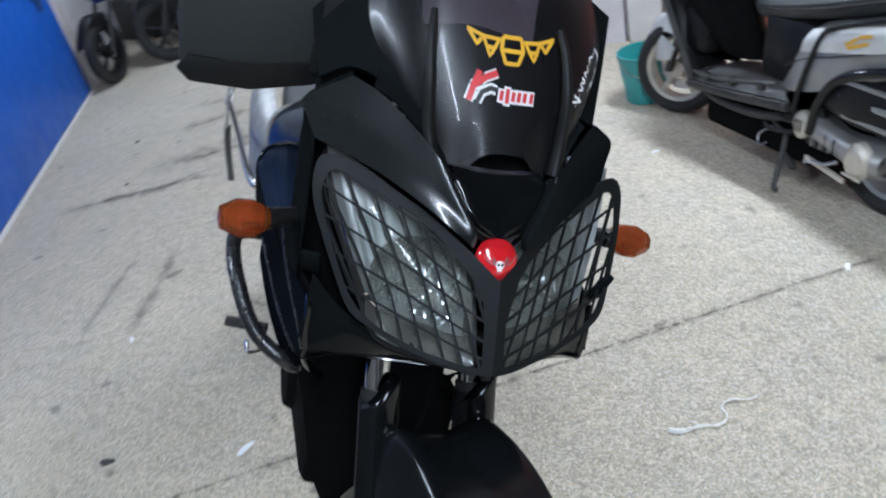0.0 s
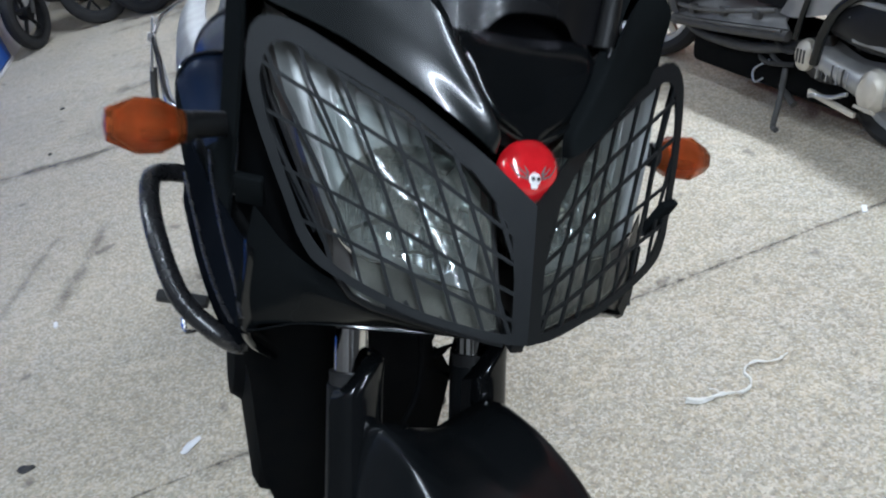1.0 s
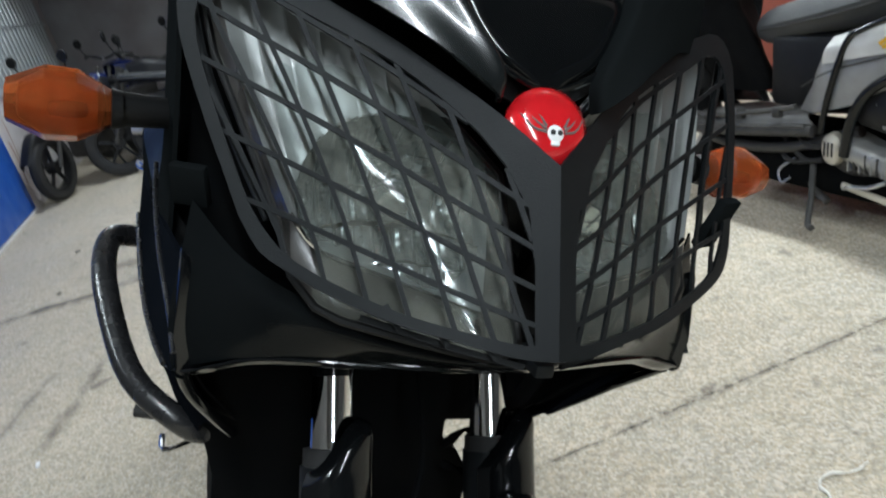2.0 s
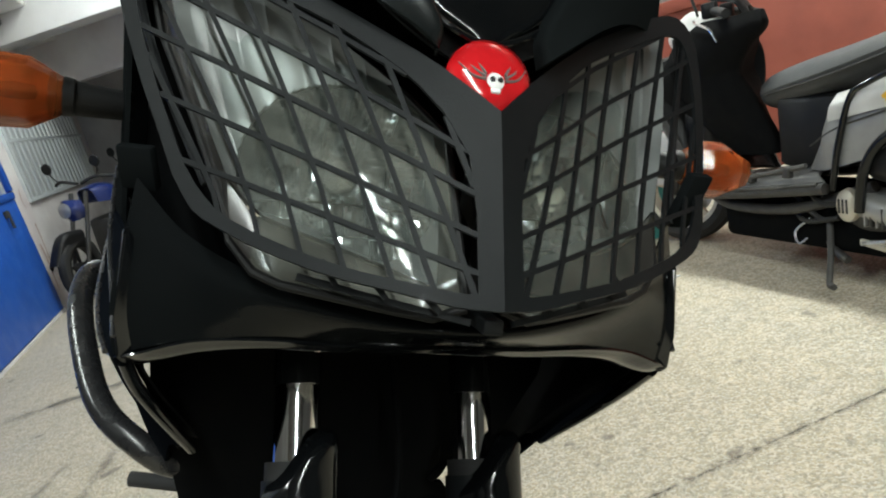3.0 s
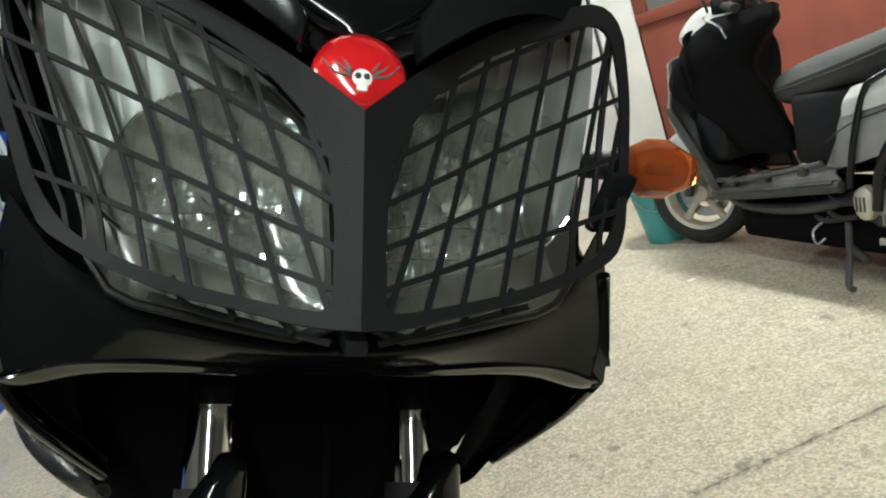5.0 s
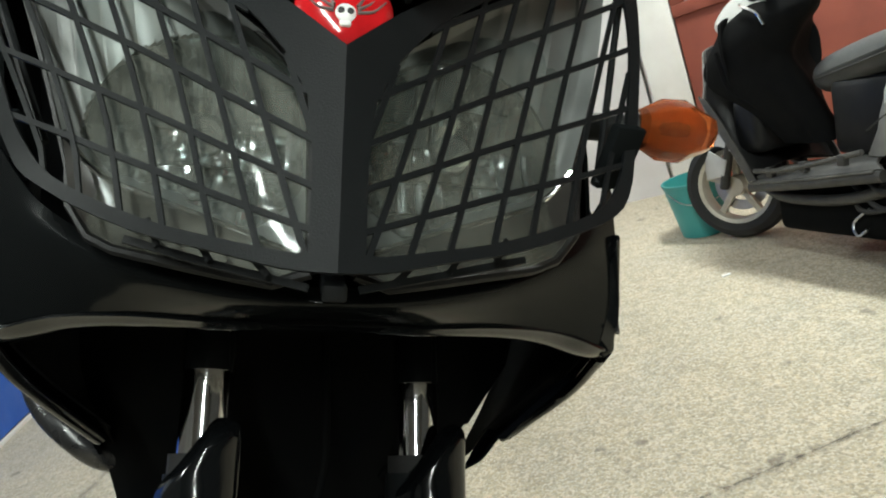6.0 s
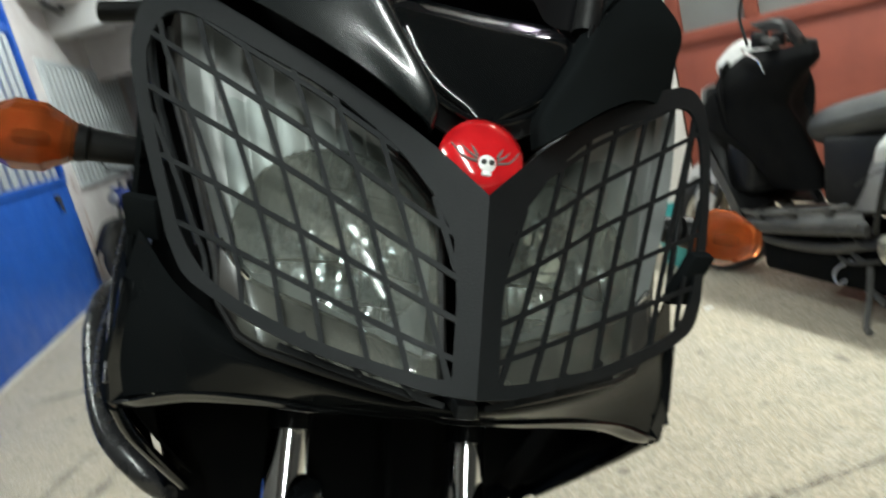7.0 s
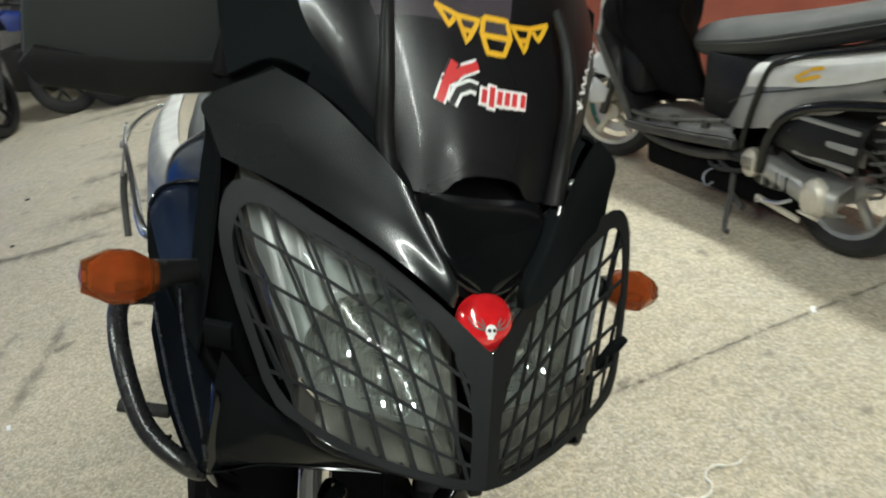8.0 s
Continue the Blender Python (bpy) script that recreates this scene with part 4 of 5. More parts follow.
# turn signals
for side in (-1, 1):
    sig = part("turn_signal", tube([(side * .240 - .006, .012, 1.140), (side * .270 - .008, .000, 1.141), (side * .292 - .010, -.008, 1.142)], lambda f: .0125 + .003 * f, 12, 5), PLASTIC_BLACK, bike, "amber turn signal on a black stalk")
    c = Vector((side * .319 - .010, -.015, 1.142))
    prof = [(.014, -.041), (.0325, -.012), (.0335, .010), (.0190, .036), (0, .038)]
    m = Matrix.Translation(c) @ pose(0, 0, 0, 0, 0, -6 * side) @ Matrix.Rotation(radians(90 * side), 4, "Y") @ Matrix.Diagonal((.86, 1, 1, 1))
    part("lens", lathe(prof, m, 8), AMBER, sig, "faceted amber lens", False)
    part("prism", lathe([(0, -.030), (.020, -.026), (.026, -.006), (.025, .010), (.012, .026), (0, .028)], m, 16), AMBER_IN, sig)
    part("bulb", lathe([(0, -.02), (.006, -.018), (.008, -.004), (.006, .006), (0, .009)], m @ Matrix.Translation((0, -.022, 0)), 12), AMBER, sig)
    part("collar", lathe([(.0, -.044), (.017, -.044), (.019, -.036), (.0, -.034)], m, 16), PLASTIC_BLACK, sig)

# lower cowl: the lip under the lamps, its return, cheeks and flanks
lip = [
    mirrored([(0, -.200, 1.019), (.03, -.196, 1.019), (.07, -.180, 1.022), (.13, -.152, 1.029), (.19, -.112, 1.052), (.230, -.074, 1.088), (.252, .02, 1.105)]),
    mirrored([(0, -.208, 1.010), (.03, -.204, 1.010), (.07, -.188, 1.011), (.13, -.160, 1.018), (.19, -.120, 1.030), (.237, -.082, 1.040), (.258, .03, 1.05)]),
    mirrored([(0, -.192, .999), (.03, -.189, .999), (.07, -.176, .999), (.13, -.150, 1.000), (.188, -.118, .998), (.243, -.088, .992), (.262, .03, .99)]),
    mirrored([(0, -.164, .989), (.03, -.163, .988), (.07, -.155, .986), (.13, -.138, .984), (.184, -.115, .975), (.239, -.090, .955), (.258, .02, .945)]),
    mirrored([(0, -.146, .980), (.03, -.145, .979), (.07, -.138, .977), (.13, -.122, .973), (.176, -.098, .962), (.228, -.074, .945), (.245, .02, .935)]),
    mirrored([(0, -.090, .978), (.03, -.09, .977), (.07, -.086, .975), (.12, -.076, .970), (.165, -.056, .958), (.212, -.040, .940), (.23, .03, .93)]),
]
lower = part("lower_cowl", loft([r[1:-1] for r in lip[:4]], 5, 5, 0.002), LIP_BLACK, bike, "black lower fairing under the lamps")
part("lip", loft([[(u, v - .0005, w) for u, v, w in r] for r in lip[3:]], 5, 5, 0.002), GLOSS_BLACK, lower, "gloss black lip")
for side in (-1, 1):
    def set_back(u, v, w, side=side):
        """The left cheek falls back below the lip."""
        k = min(max((.962 - w) / .05, 0.0), 1.0) if side > 0 and v < .05 else 0.0
        return (side * (u + .028 * k), v + .068 * k, w - .026 * k)

    cheek = [[set_back(*p) if i == 0 else (side * p[0], p[1], p[2]) for p in r] for i, r in enumerate((
        [(.234, -.080, 1.040), (.241, -.0885, .968), (.2385, -.088, .948), (.222, -.053, .905), (.205, -.018, .869), (.187, .018, .833)],
        [(.252, -.010, 1.05), (.261, -.010, .968), (.258, -.008, .946), (.243, .020, .895), (.224, .052, .850), (.204, .080, .808)],
        [(.272, .120, 1.05), (.276, .120, .962), (.273, .121, .940), (.257, .133, .875), (.235, .145, .810), (.210, .155, .750)],
        [(.280, .210, 1.05), (.284, .215, .965), (.282, .216, .942), (.264, .222, .858), (.240, .228, .775), (.212, .235, .700)]))]
    part("side_fairing", loft(cheek, 6, 6, 0.004), CHEEK_BLACK, bike, "gloss black side fairing")
    part("fairing_edge", tube([set_back(u, v - .002, w) for u, v, w in ((.231, -.087, .950), (.224, -.070, .926), (.215, -.053, .905), (.198, -.018, .869), (.180, .018, .833))], .0055, 10, 4), GLOSS_BLACK, bike)
    part("seam", tube([(side * u, v, w) for u, v, w in ((.262, .075, 1.085), (.2605, .043, 1.062), (.2535, -.021, 1.030), (.2425, -.076, .994), (.238, -.100, .972))], .0022, 8, 5), BAR_BLACK, bike)
    if side < 0:
        part("seam", tube([(side * u, v, w) for u, v, w in ((.283, .20, 1.002), (.2805, .166, .998), (.2755, .112, .990), (.2665, .021, .976), (.2545, -.048, .962), (.245, -.082, .955))], .0026, 8, 5), BAR_BLACK, bike)
    part("fairing_fin", prism([(.204, .966), (.229, .949), (.2365, .955), (.2385, .985), (.2365, 1.052), (.228, 1.046), (.217, 1.010)], .030, lambda x, y, z, side=side: Vector((side * x, -.099 + z + .10 * (y - .95) + .35 * (.23 - x), y)), .0035), GLOSS_BLACK, bike, "gloss black fin at the end of the lip")
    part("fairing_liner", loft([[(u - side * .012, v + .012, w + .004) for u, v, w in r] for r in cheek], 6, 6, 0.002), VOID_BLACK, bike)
    # flank between the upper cowl and the cheek, then the blue-black shroud by the tank
    flank = [[(side * tuck(u, w, side), v, sink(w, side)) for u, v, w in r] for r in (
        [(.204, -.045, 1.375), (.264, -.032, 1.336), (.251, -.050, 1.285), (.247, -.030, 1.19), (.247, -.020, 1.11), (.248, -.005, 1.03)],
        [(.194, .030, 1.366), (.252, .020, 1.322), (.256, .020, 1.275), (.256, .030, 1.19), (.256, .040, 1.11), (.262, .05, 1.03)],
        [(.176, .100, 1.345), (.230, .080, 1.295), (.246, .085, 1.250), (.246, .095, 1.18), (.248, .105, 1.10), (.268, .12, 1.03)],
        [(.160, .170, 1.300), (.210, .150, 1.255), (.212, .155, 1.205), (.210, .170, 1.14), (.218, .180, 1.08), (.275, .20, 1.03)])]
    part("side_fairing", loft(flank, 5, 5, 0.004), FLANK_BLACK, bike)
    shroud = [[(side * u, v, w) for u, v, w in r] for r in (
        [(.150, .23, 1.060), (.210, .22, 1.050), (.240, .20, 1.040), (.262, .21, 1.010), (.258, .22, .930), (.220, .24, .790)],
        [(.150, .34, 1.100), (.210, .33, 1.085), (.258, .31, 1.070), (.278, .30, 1.035), (.270, .30, .950), (.236, .31, .800)],
        [(.140, .44, 1.115), (.210, .43, 1.106), (.265, .41, 1.100), (.288, .40, 1.070), (.283, .40, .980), (.248, .40, .820)],
        [(.130, .56, 1.100), (.190, .55, 1.090), (.228, .54, 1.060), (.240, .53, 1.000), (.220, .52, .880), (.190, .50, .740)])]
    part("shroud_edge", tube([(side * u, v, w + .002) for u, v, w in shroud_edge], .0045, 8, 5), TANK_GREY, bike)
    # one shroud: dark blue above, reflection-free black below
    part("tank_shroud", loft([r[:4] for r in shroud], 5, 5, 0.004), TANK_BLUE, bike, "glossy dark blue tank shroud")
    part("lower_shroud", loft([r[3:] for r in shroud], 5, 5, 0.004), FLANK_BLACK, bike, "black lower part of the tank shroud")

# dark innards: radiator, engine block, undertray, and near-black sheets for the shaded gaps
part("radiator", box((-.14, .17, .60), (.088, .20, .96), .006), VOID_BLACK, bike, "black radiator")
part("void_filler", prism([(-.235, .985), (.235, .985), (.222, .87), (.184, .80), (.160, .792), (.118, .787), (.098, .774), (.093, .752), (.099, .732), (.118, .722), (.138, .690), (.135, .50), (.10, .36), (-.10, .36), (-.155, .50), (-.188, .70), (-.212, .79), (-.23, .86)], .02, lambda x, y, z: Vector((x, .14 + z, y))), VOID_BLACK, bike)
# strip added only to close a sight line to the floor
part("gap_strip", prism([(.142, .80), (.184, .805), (.154, .74), (.140, .685), (.136, .72)], .012, lambda x, y, z: Vector((x, .145 + z, y))), VOID_BLACK, bike)
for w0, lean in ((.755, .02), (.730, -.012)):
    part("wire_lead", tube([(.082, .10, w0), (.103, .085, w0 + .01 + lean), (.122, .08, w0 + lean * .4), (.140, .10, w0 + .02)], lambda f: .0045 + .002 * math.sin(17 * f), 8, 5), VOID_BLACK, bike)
# added block that hides bright floor behind the gap
part("gap_blocker", box((.12, .255, .698), (.205, .275, .80), .005), VOID_BLACK, bike)
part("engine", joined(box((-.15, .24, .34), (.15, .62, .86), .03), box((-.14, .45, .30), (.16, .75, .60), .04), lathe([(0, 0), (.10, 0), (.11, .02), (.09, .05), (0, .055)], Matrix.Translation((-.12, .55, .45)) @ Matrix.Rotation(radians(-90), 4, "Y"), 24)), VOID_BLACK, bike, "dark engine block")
part("void_panel", box((-.225, -.07, .984), (.225, .16, .990), .0), VOID_BLACK, bike)
part("lamp_backing", box((-.235, .03, .99), (.235, .05, 1.30), .004), VOID_BLACK, bike)

# steered front: fork, covers, fender, wheel, bars and mirror
SM = Matrix.Translation((.008, 0, .82)) @ Matrix.Rotation(radians(18), 4, Vector((0, .438, .899)))
FD = Vector((0, .438, .899))


def sp(x, s, ahead=0.0):
    """A point along a fork leg: x across, s up the leg, ahead of it."""
    return SM @ (Vector((x, 0, 0)) + FD * s + Vector((0, -.899, .438)) * ahead)


for side in (-1, 1):
    x = side * .102
    leg = part("fork_leg", tube([sp(x, -.60), sp(x, -.30), sp(x, -.012)], .030, 20, 2), GUARD_BLACK, bike, "black lower fork leg with a chrome tube")
    part("chrome_tube", tube([sp(x, -.02), sp(x, .078)], .0215, 24, 1), CHROME, leg, "bright chrome fork tube")
    # upper chrome made black: its dark reflection is put into the colour
    part("dark_reflection_tube", tube([sp(x, .073), sp(x, .42)], .0225, 24, 1), LIP_BLACK, leg)
    part("dust_seal", tube([sp(x, -.016), sp(x, .004)], .0275, 20, 1), RUBBER, leg)
    cx = x + (-.004 if side < 0 else .006)
    cov = [[sp(cx + dx, s + rise * max(0, (s + .2) / .2), a) for dx, a, rise in ((-.034, .012, -.05), (-.026, .040, -.04), (0, .052, -.01), (.026, .040, .0), (.034, -.01, -.005))] for s in (-.42, -.25, -.10, -.01, .024)]
    cov.append([sp(cx + dx * .8, .034 + rise, a * .8) for dx, a, rise in ((-.034, .012, -.05), (-.026, .034, -.04), (0, .044, -.01), (.026, .034, .0), (.034, -.01, -.005))])
    part("fork_cover", loft(cov, 4, 4, 0.003), GLOSS_BLACK, leg, "gloss black fork cover")

AX = Vector((0, -.262, -.492))   # wheel centre in the steered frame
fend = []
for a, rc, rs, hw in ((-25, .362, .352, .050), (-5, .370, .360, .062), (15, .378, .368, .074), (35, .388, .382, .084), (55, .412, .408, .096), (75, .440, .440, .104), (92, .468, .478, .104), (105, .484, .505, .098), (114, .478, .498, .094), (130, .385, .40, .07), (150, .366, .366, .062)):
    ca, sa = math.cos(radians(a)), math.sin(radians(a))
    row = []
    for f, r in ((-1.16, rs - .15), (-1.12, rs - .07), (-1.0, rs - .012), (-.86, rs), (-.45, (rc + rs) / 2), (0, rc), (.45, (rc + rs) / 2), (.86, rs), (1.0, rs - .012), (1.12, rs - .07), (1.16, rs - .15)):
        row.append(SM @ (AX + Vector((f * hw * (1.15 if f < 0 else 1.0), -r * ca, r * sa))))
    fend.append(row)
fender = part("front_fender", loft(fend, 3, 4, 0.003), FENDER_BLACK, bike, "gloss black front fender")
wheel(bike, SM @ AX, SM.to_3x3().to_4x4(), .33, .11, 3, VOID_BLACK)
part("brake_caliper", box((-.135, -.20, -.46), (-.095, -.11, -.36), .012, SM), GUNK, bike)
part("brake_hose", tube([SM @ Vector(p) for p in ((-.115, -.12, -.36), (-.125, -.06, -.24), (-.06, -.05, -.12), (.0, -.02, -.02), (.01, .08, .12))], .004, 8, 6), VOID_BLACK, bike)
BAR = Vector((0, .30, 1.24))
part("handlebar", tube([BAR + Vector((-.36, .02, .04)), BAR + Vector((-.2, -.02, .06)), BAR, BAR + Vector((.22, .08, .06)), BAR + Vector((.36, .22, .04))], .013, 12), PLASTIC_BLACK, bike)
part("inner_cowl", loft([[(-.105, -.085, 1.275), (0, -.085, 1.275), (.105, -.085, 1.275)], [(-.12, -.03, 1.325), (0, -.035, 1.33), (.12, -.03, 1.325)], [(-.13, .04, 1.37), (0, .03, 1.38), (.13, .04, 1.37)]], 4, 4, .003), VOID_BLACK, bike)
part("instrument_panel", loft([[(-.13, .02, 1.34), (0, .0, 1.35), (.13, .02, 1.34)], [(-.13, .07, 1.41), (0, .06, 1.43), (.13, .07, 1.41)], [(-.12, .16, 1.40), (0, .16, 1.42), (.12, .16, 1.40)], [(-.12, .2, 1.28), (0, .2, 1.28), (.12, .2, 1.28)]], 5, 5, 0.004), VOID_BLACK, bike, "black instrument housing behind the screen")

# mirror on the right-hand bar, seen from the front
def mirror_place(x, y, z):
    return Vector((x, .105 + z - .08 * (x + .32), y))


mir = part("mirror", prism([(-.432, 1.322), (-.414, 1.303), (-.330, 1.302), (-.240, 1.322), (-.206, 1.36), (-.196, 1.50), (-.300, 1.530), (-.436, 1.52)], .060, mirror_place, .012), MIRROR_SHELL, bike, "dark grey rear-view mirror shell")
part("mirror_rim", prism([(-.434, 1.318), (-.416, 1.300), (-.330, 1.299), (-.238, 1.319), (-.204, 1.352), (-.250, 1.350), (-.330, 1.336), (-.420, 1.340)], .010, lambda x, y, z: mirror_place(x, y, z - .008), .003), PLASTIC_BLACK, mir)
part("mirror_cover", prism([(-.250, 1.335), (-.205, 1.338), (-.165, 1.370), (-.160, 1.50), (-.230, 1.52), (-.236, 1.42)], .04, lambda x, y, z: mirror_place(x, y, z - .018), .010), PLASTIC_BLACK, mir)
part("mirror_glass", prism([(-.42, 1.33), (-.23, 1.345), (-.21, 1.49), (-.42, 1.51)], .004, lambda x, y, z: mirror_place(x, y, z + .061)), CHROME, mir)
part("mirror_arm", tube([(-.22, .14, 1.38), (-.21, .17, 1.33), (-.20, .24, 1.27)], .011, 10), PLASTIC_BLACK, mir)

# crash bars, pegs, tank, seat, rack
for side in (-1,):
    part("crash_bar", tube([(side * u, v, w) for u, v, w in ((.18, .43, .880), (.25, .41, .905), (.300, .385, .922), (.325, .352, .925), (.324, .286, .895), (.302, .222, .838), (.278, .181, .805), (.240, .150, .781), (.205, .150, .757), (.175, .185, .745), (.13, .23, .74))], .0148, 16, 6), BAR_BLACK, bike, "black tubular crash bar")
for side in (-1, 1):
    peg = part("foot_peg", tube([(side * .20, .80, .41), (side * .31, .844, .405)], .016, 10, 2), RUBBER, bike, "ribbed rubber foot peg")
    part("pannier_rail", tube([(side * u, v, w) for u, v, w in ((.270, .40, 1.015), (.297, .47, 1.006), (.308, .90, .945), (.318, 1.30, .885), (.324, 1.60, .840), (.322, 1.66, .800))], .008, 10, 5), CHROME, bike, "bright tubular pannier rail")
    part("pannier_rail", tube([(side * u, v, w) for u, v, w in ((.322, 1.61, .74), (.318, 1.60, .66), (.30, 1.55, .55))], .011, 10, 5), GUNK, bike)
    part("rail_plate", box((-.004, -.012, -.085), (.004, .012, .075), .003, Matrix.Translation((side * .326, 1.605, .815))), STEEL, bike, "bright steel rack plate")
    part("pannier_rail", tube([(side * u, v, w) for u, v, w in ((.322, 1.60, .845), (.30, 1.64, .885), (.25, 1.67, .93), (.215, 1.675, .945), (.206, 1.55, .93), (.202, 1.36, .909))], .008, 10, 5), CHROME, bike)
    part("rail_bolt", lathe([(0, .010), (.012, .008), (.014, 0), (0, 0)], Matrix.Translation((side * .330, 1.55, .845)) @ Matrix.Rotation(radians(90 * side), 4, "Y"), 12), STEEL, bike)
    part("side_panel", loft([[(side * .20, .84, 1.00), (side * .245, .86, .95), (side * .25, .88, .80)], [(side * .205, 1.10, .99), (side * .265, 1.10, .94), (side * .265, 1.10, .76)], [(side * .19, 1.40, 1.00), (side * .255, 1.40, .95), (side * .25, 1.40, .80)], [(side * .15, 1.66, 1.03), (side * .20, 1.66, .99), (side * .19, 1.66, .90)]], 5, 5, .004), SILVER_BODY, bike, "pale silver rear side panel")
part("brake_pedal", tube([(-.20, .72, .40), (-.25, .70, .395), (-.255, .765, .388)], .006, 8, 4), CHROME, bike, "chrome brake pedal")
tank = [
    mirrored([(0, .24, 1.27), (.10, .24, 1.25), (.17, .26, 1.19), (.20, .30, 1.05)]),
    mirrored([(0, .42, 1.26), (.13, .42, 1.235), (.215, .43, 1.15), (.225, .44, .98)]),
    mirrored([(0, .60, 1.22), (.13, .60, 1.19), (.245, .60, 1.10), (.258, .6, .94)]),
    mirrored([(0, .80, 1.14), (.11, .80, 1.115), (.235, .80, 1.05), (.246, .80, .90)]),
]
part("tank", loft(tank, 5, 5, .004), TANK_GREY, bike, "glossy blue-black fuel tank")
part("seat", loft([mirrored([(0, .74, 1.01), (.10, .74, .995), (.14, .76, .93)]), mirrored([(0, 1.0, .985), (.15, 1.0, .97), (.18, 1.0, .90)]), mirrored([(0, 1.3, 1.07), (.14, 1.3, 1.05), (.17, 1.3, .97)]), mirrored([(0, 1.6, 1.10), (.10, 1.6, 1.08), (.12, 1.6, 1.0)])], 5, 5, .004), SEAT, bike, "dark vinyl seat")
wheel(bike, Vector((0, 1.50, .325)), Matrix.Identity(4), .325, .15, 3, GUNK)
part("swing_arm", joined(box((-.13, .80, .36), (-.09, 1.52, .42), .012), box((.09, .80, .36), (.13, 1.52, .42), .012)), GUNK, bike)
part("side_stand", tube([(.17, .70, .36), (.30, .66, .22), (.40, .64, .185)], .012, 10, 4), GUNK, bike)


# ---- the scooter ----
# its own axes: x to its left, y rearwards from the front wheel's contact, z up; leaning slightly to its left
SYAW = math.atan2(-0.9151, 0.4033) - math.pi / 2
SCM = Matrix.Translation((0.71, 3.73, 0)) @ Matrix.Rotation(SYAW + 2 * math.pi, 4, "Z")
LEANM = Matrix.Rotation(radians(-7), 4, "Y")
scooter = empty("scooter", SCM @ LEANM, "dusty silver and black scooter on its side stand", "scooter")


fw = Vector((0, .02, .235))
wheel(scooter, fw, Matrix.Rotation(radians(28), 4, "Z"), .232, .10, 5, CREAM_METAL)
wheel(scooter, Vector((0, 1.33, .235)), Matrix.Identity(4), .235, .12, 5, CAST, False)
part("front_fender", loft([mirrored([(0, -.235, .34), (.05, -.22, .335), (.068, -.19, .30)]), mirrored([(0, -.15, .465), (.055, -.14, .45), (.074, -.12, .39)]), mirrored([(0, .02, .53), (.06, .02, .505), (.08, .02, .42)]), mirrored([(0, .16, .47), (.06, .16, .45), (.078, .15, .38)])], 5, 5, .004), WHITE_BODY, scooter, "white front fender")
for s in (-1, 1):
    part("fork_leg", tube([(s * .07, .02, .235), (s * .065, .08, .40), (s * .05, .14, .55)], .020, 12, 3), GUNK, scooter)
    part("fork_guard", prism([(-.09, .27), (.03, .29), (.06, .36), (-.05, .40), (-.10, .34)], .008, lambda x, y, z, s=s: Vector((s * (.080 + z), x + .02, y)), .003), WHITE_BODY, scooter)
shield = [mirrored([(0, .02, .84), (.10, .06, .82), (.16, .13, .80)]), mirrored([(0, .04, .70), (.13, .08, .69), (.19, .16, .68)]), mirrored([(0, .07, .56), (.15, .10, .58), (.195, .15, .58)]), mirrored([(0, .12, .42), (.13, .20, .42), (.19, .27, .42)]), mirrored([(0, .20, .34), (.12, .29, .325), (.185, .355, .315)])]
part("front_shield", loft(shield, 5, 5, .005), SILVER_BODY, scooter, "silver front shield")
inner = [mirrored([(0, .30, .86), (.10, .27, .855), (.17, .17, .82)]), mirrored([(0, .30, .76), (.13, .26, .75), (.20, .19, .72)]), mirrored([(0, .27, .60), (.15, .23, .60), (.200, .17, .59)]), mirrored([(0, .28, .44), (.14, .30, .43), (.197, .285, .42)]), mirrored([(0, .36, .35), (.14, .38, .335), (.190, .37, .315)])]
part("inner_shield", loft(inner, 5, 5, .005), DARK_BODY, scooter, "black inner leg shield")
for s in (-1, 1):
    part("leg_edge", loft([[(s * .188, .10, .645), (s * .205, .125, .64), (s * .203, .165, .635)], [(s * .192, .175, .56), (s * .212, .20, .55), (s * .206, .245, .545)], [(s * .190, .265, .43), (s * .212, .29, .425), (s * .205, .33, .425)], [(s * .180, .33, .315), (s * .204, .36, .305), (s * .200, .40, .31)]], 4, 4, .006), DUSTY_DARK, scooter, "dusty dark edge of the leg shield")
part("glove_box", box((-.15, .25, .40), (.165, .40, .62), .04, None, 4), DARK_BODY, scooter, "black glove box")
DROP = -.13
STEER = Matrix.Translation((0, .22, 0)) @ Matrix.Rotation(radians(36), 4, "Z") @ Matrix.Translation((0, -.22, 0))


def steered(bm):
    """Turns a part of the scooter's bars with the front wheel."""
    bm.transform(STEER)
    return bm


part("handlebar_cover", steered(loft([mirrored([(0, .12, .98 + DROP), (.09, .14, .97 + DROP), (.13, .20, .95 + DROP)]), mirrored([(0, .10, 1.05 + DROP), (.10, .13, 1.04 + DROP), (.14, .20, 1.01 + DROP)]), mirrored([(0, .20, 1.13 + DROP), (.08, .22, 1.12 + DROP), (.11, .26, 1.06 + DROP)]), mirrored([(0, .32, 1.08 + DROP), (.08, .32, 1.07 + DROP), (.10, .32, 1.03 + DROP)])], 5, 5, .005)), WHITE_BODY, scooter, "white handlebar cover")
for s in (-1, 1):
    part("grip", steered(tube([(s * .10, .28, .98), (s * .20, .34, .975), (s * .33, .40, .955)], .017, 12, 3)), RUBBER, scooter, "black rubber grip")
    part("brake_lever", steered(tube([(s * .14, .24, .96), (s * .22, .26, .945), (s * .30, .33, .91), (s * .325, .36, .86)], .006, 8, 4)), CHROME, scooter, "bright brake lever")
    part("switch_box", steered(box((-.03, -.025, -.03), (.03, .03, .03), .01, Matrix.Translation((s * .15, .30, .985)))), DARK_BODY, scooter)
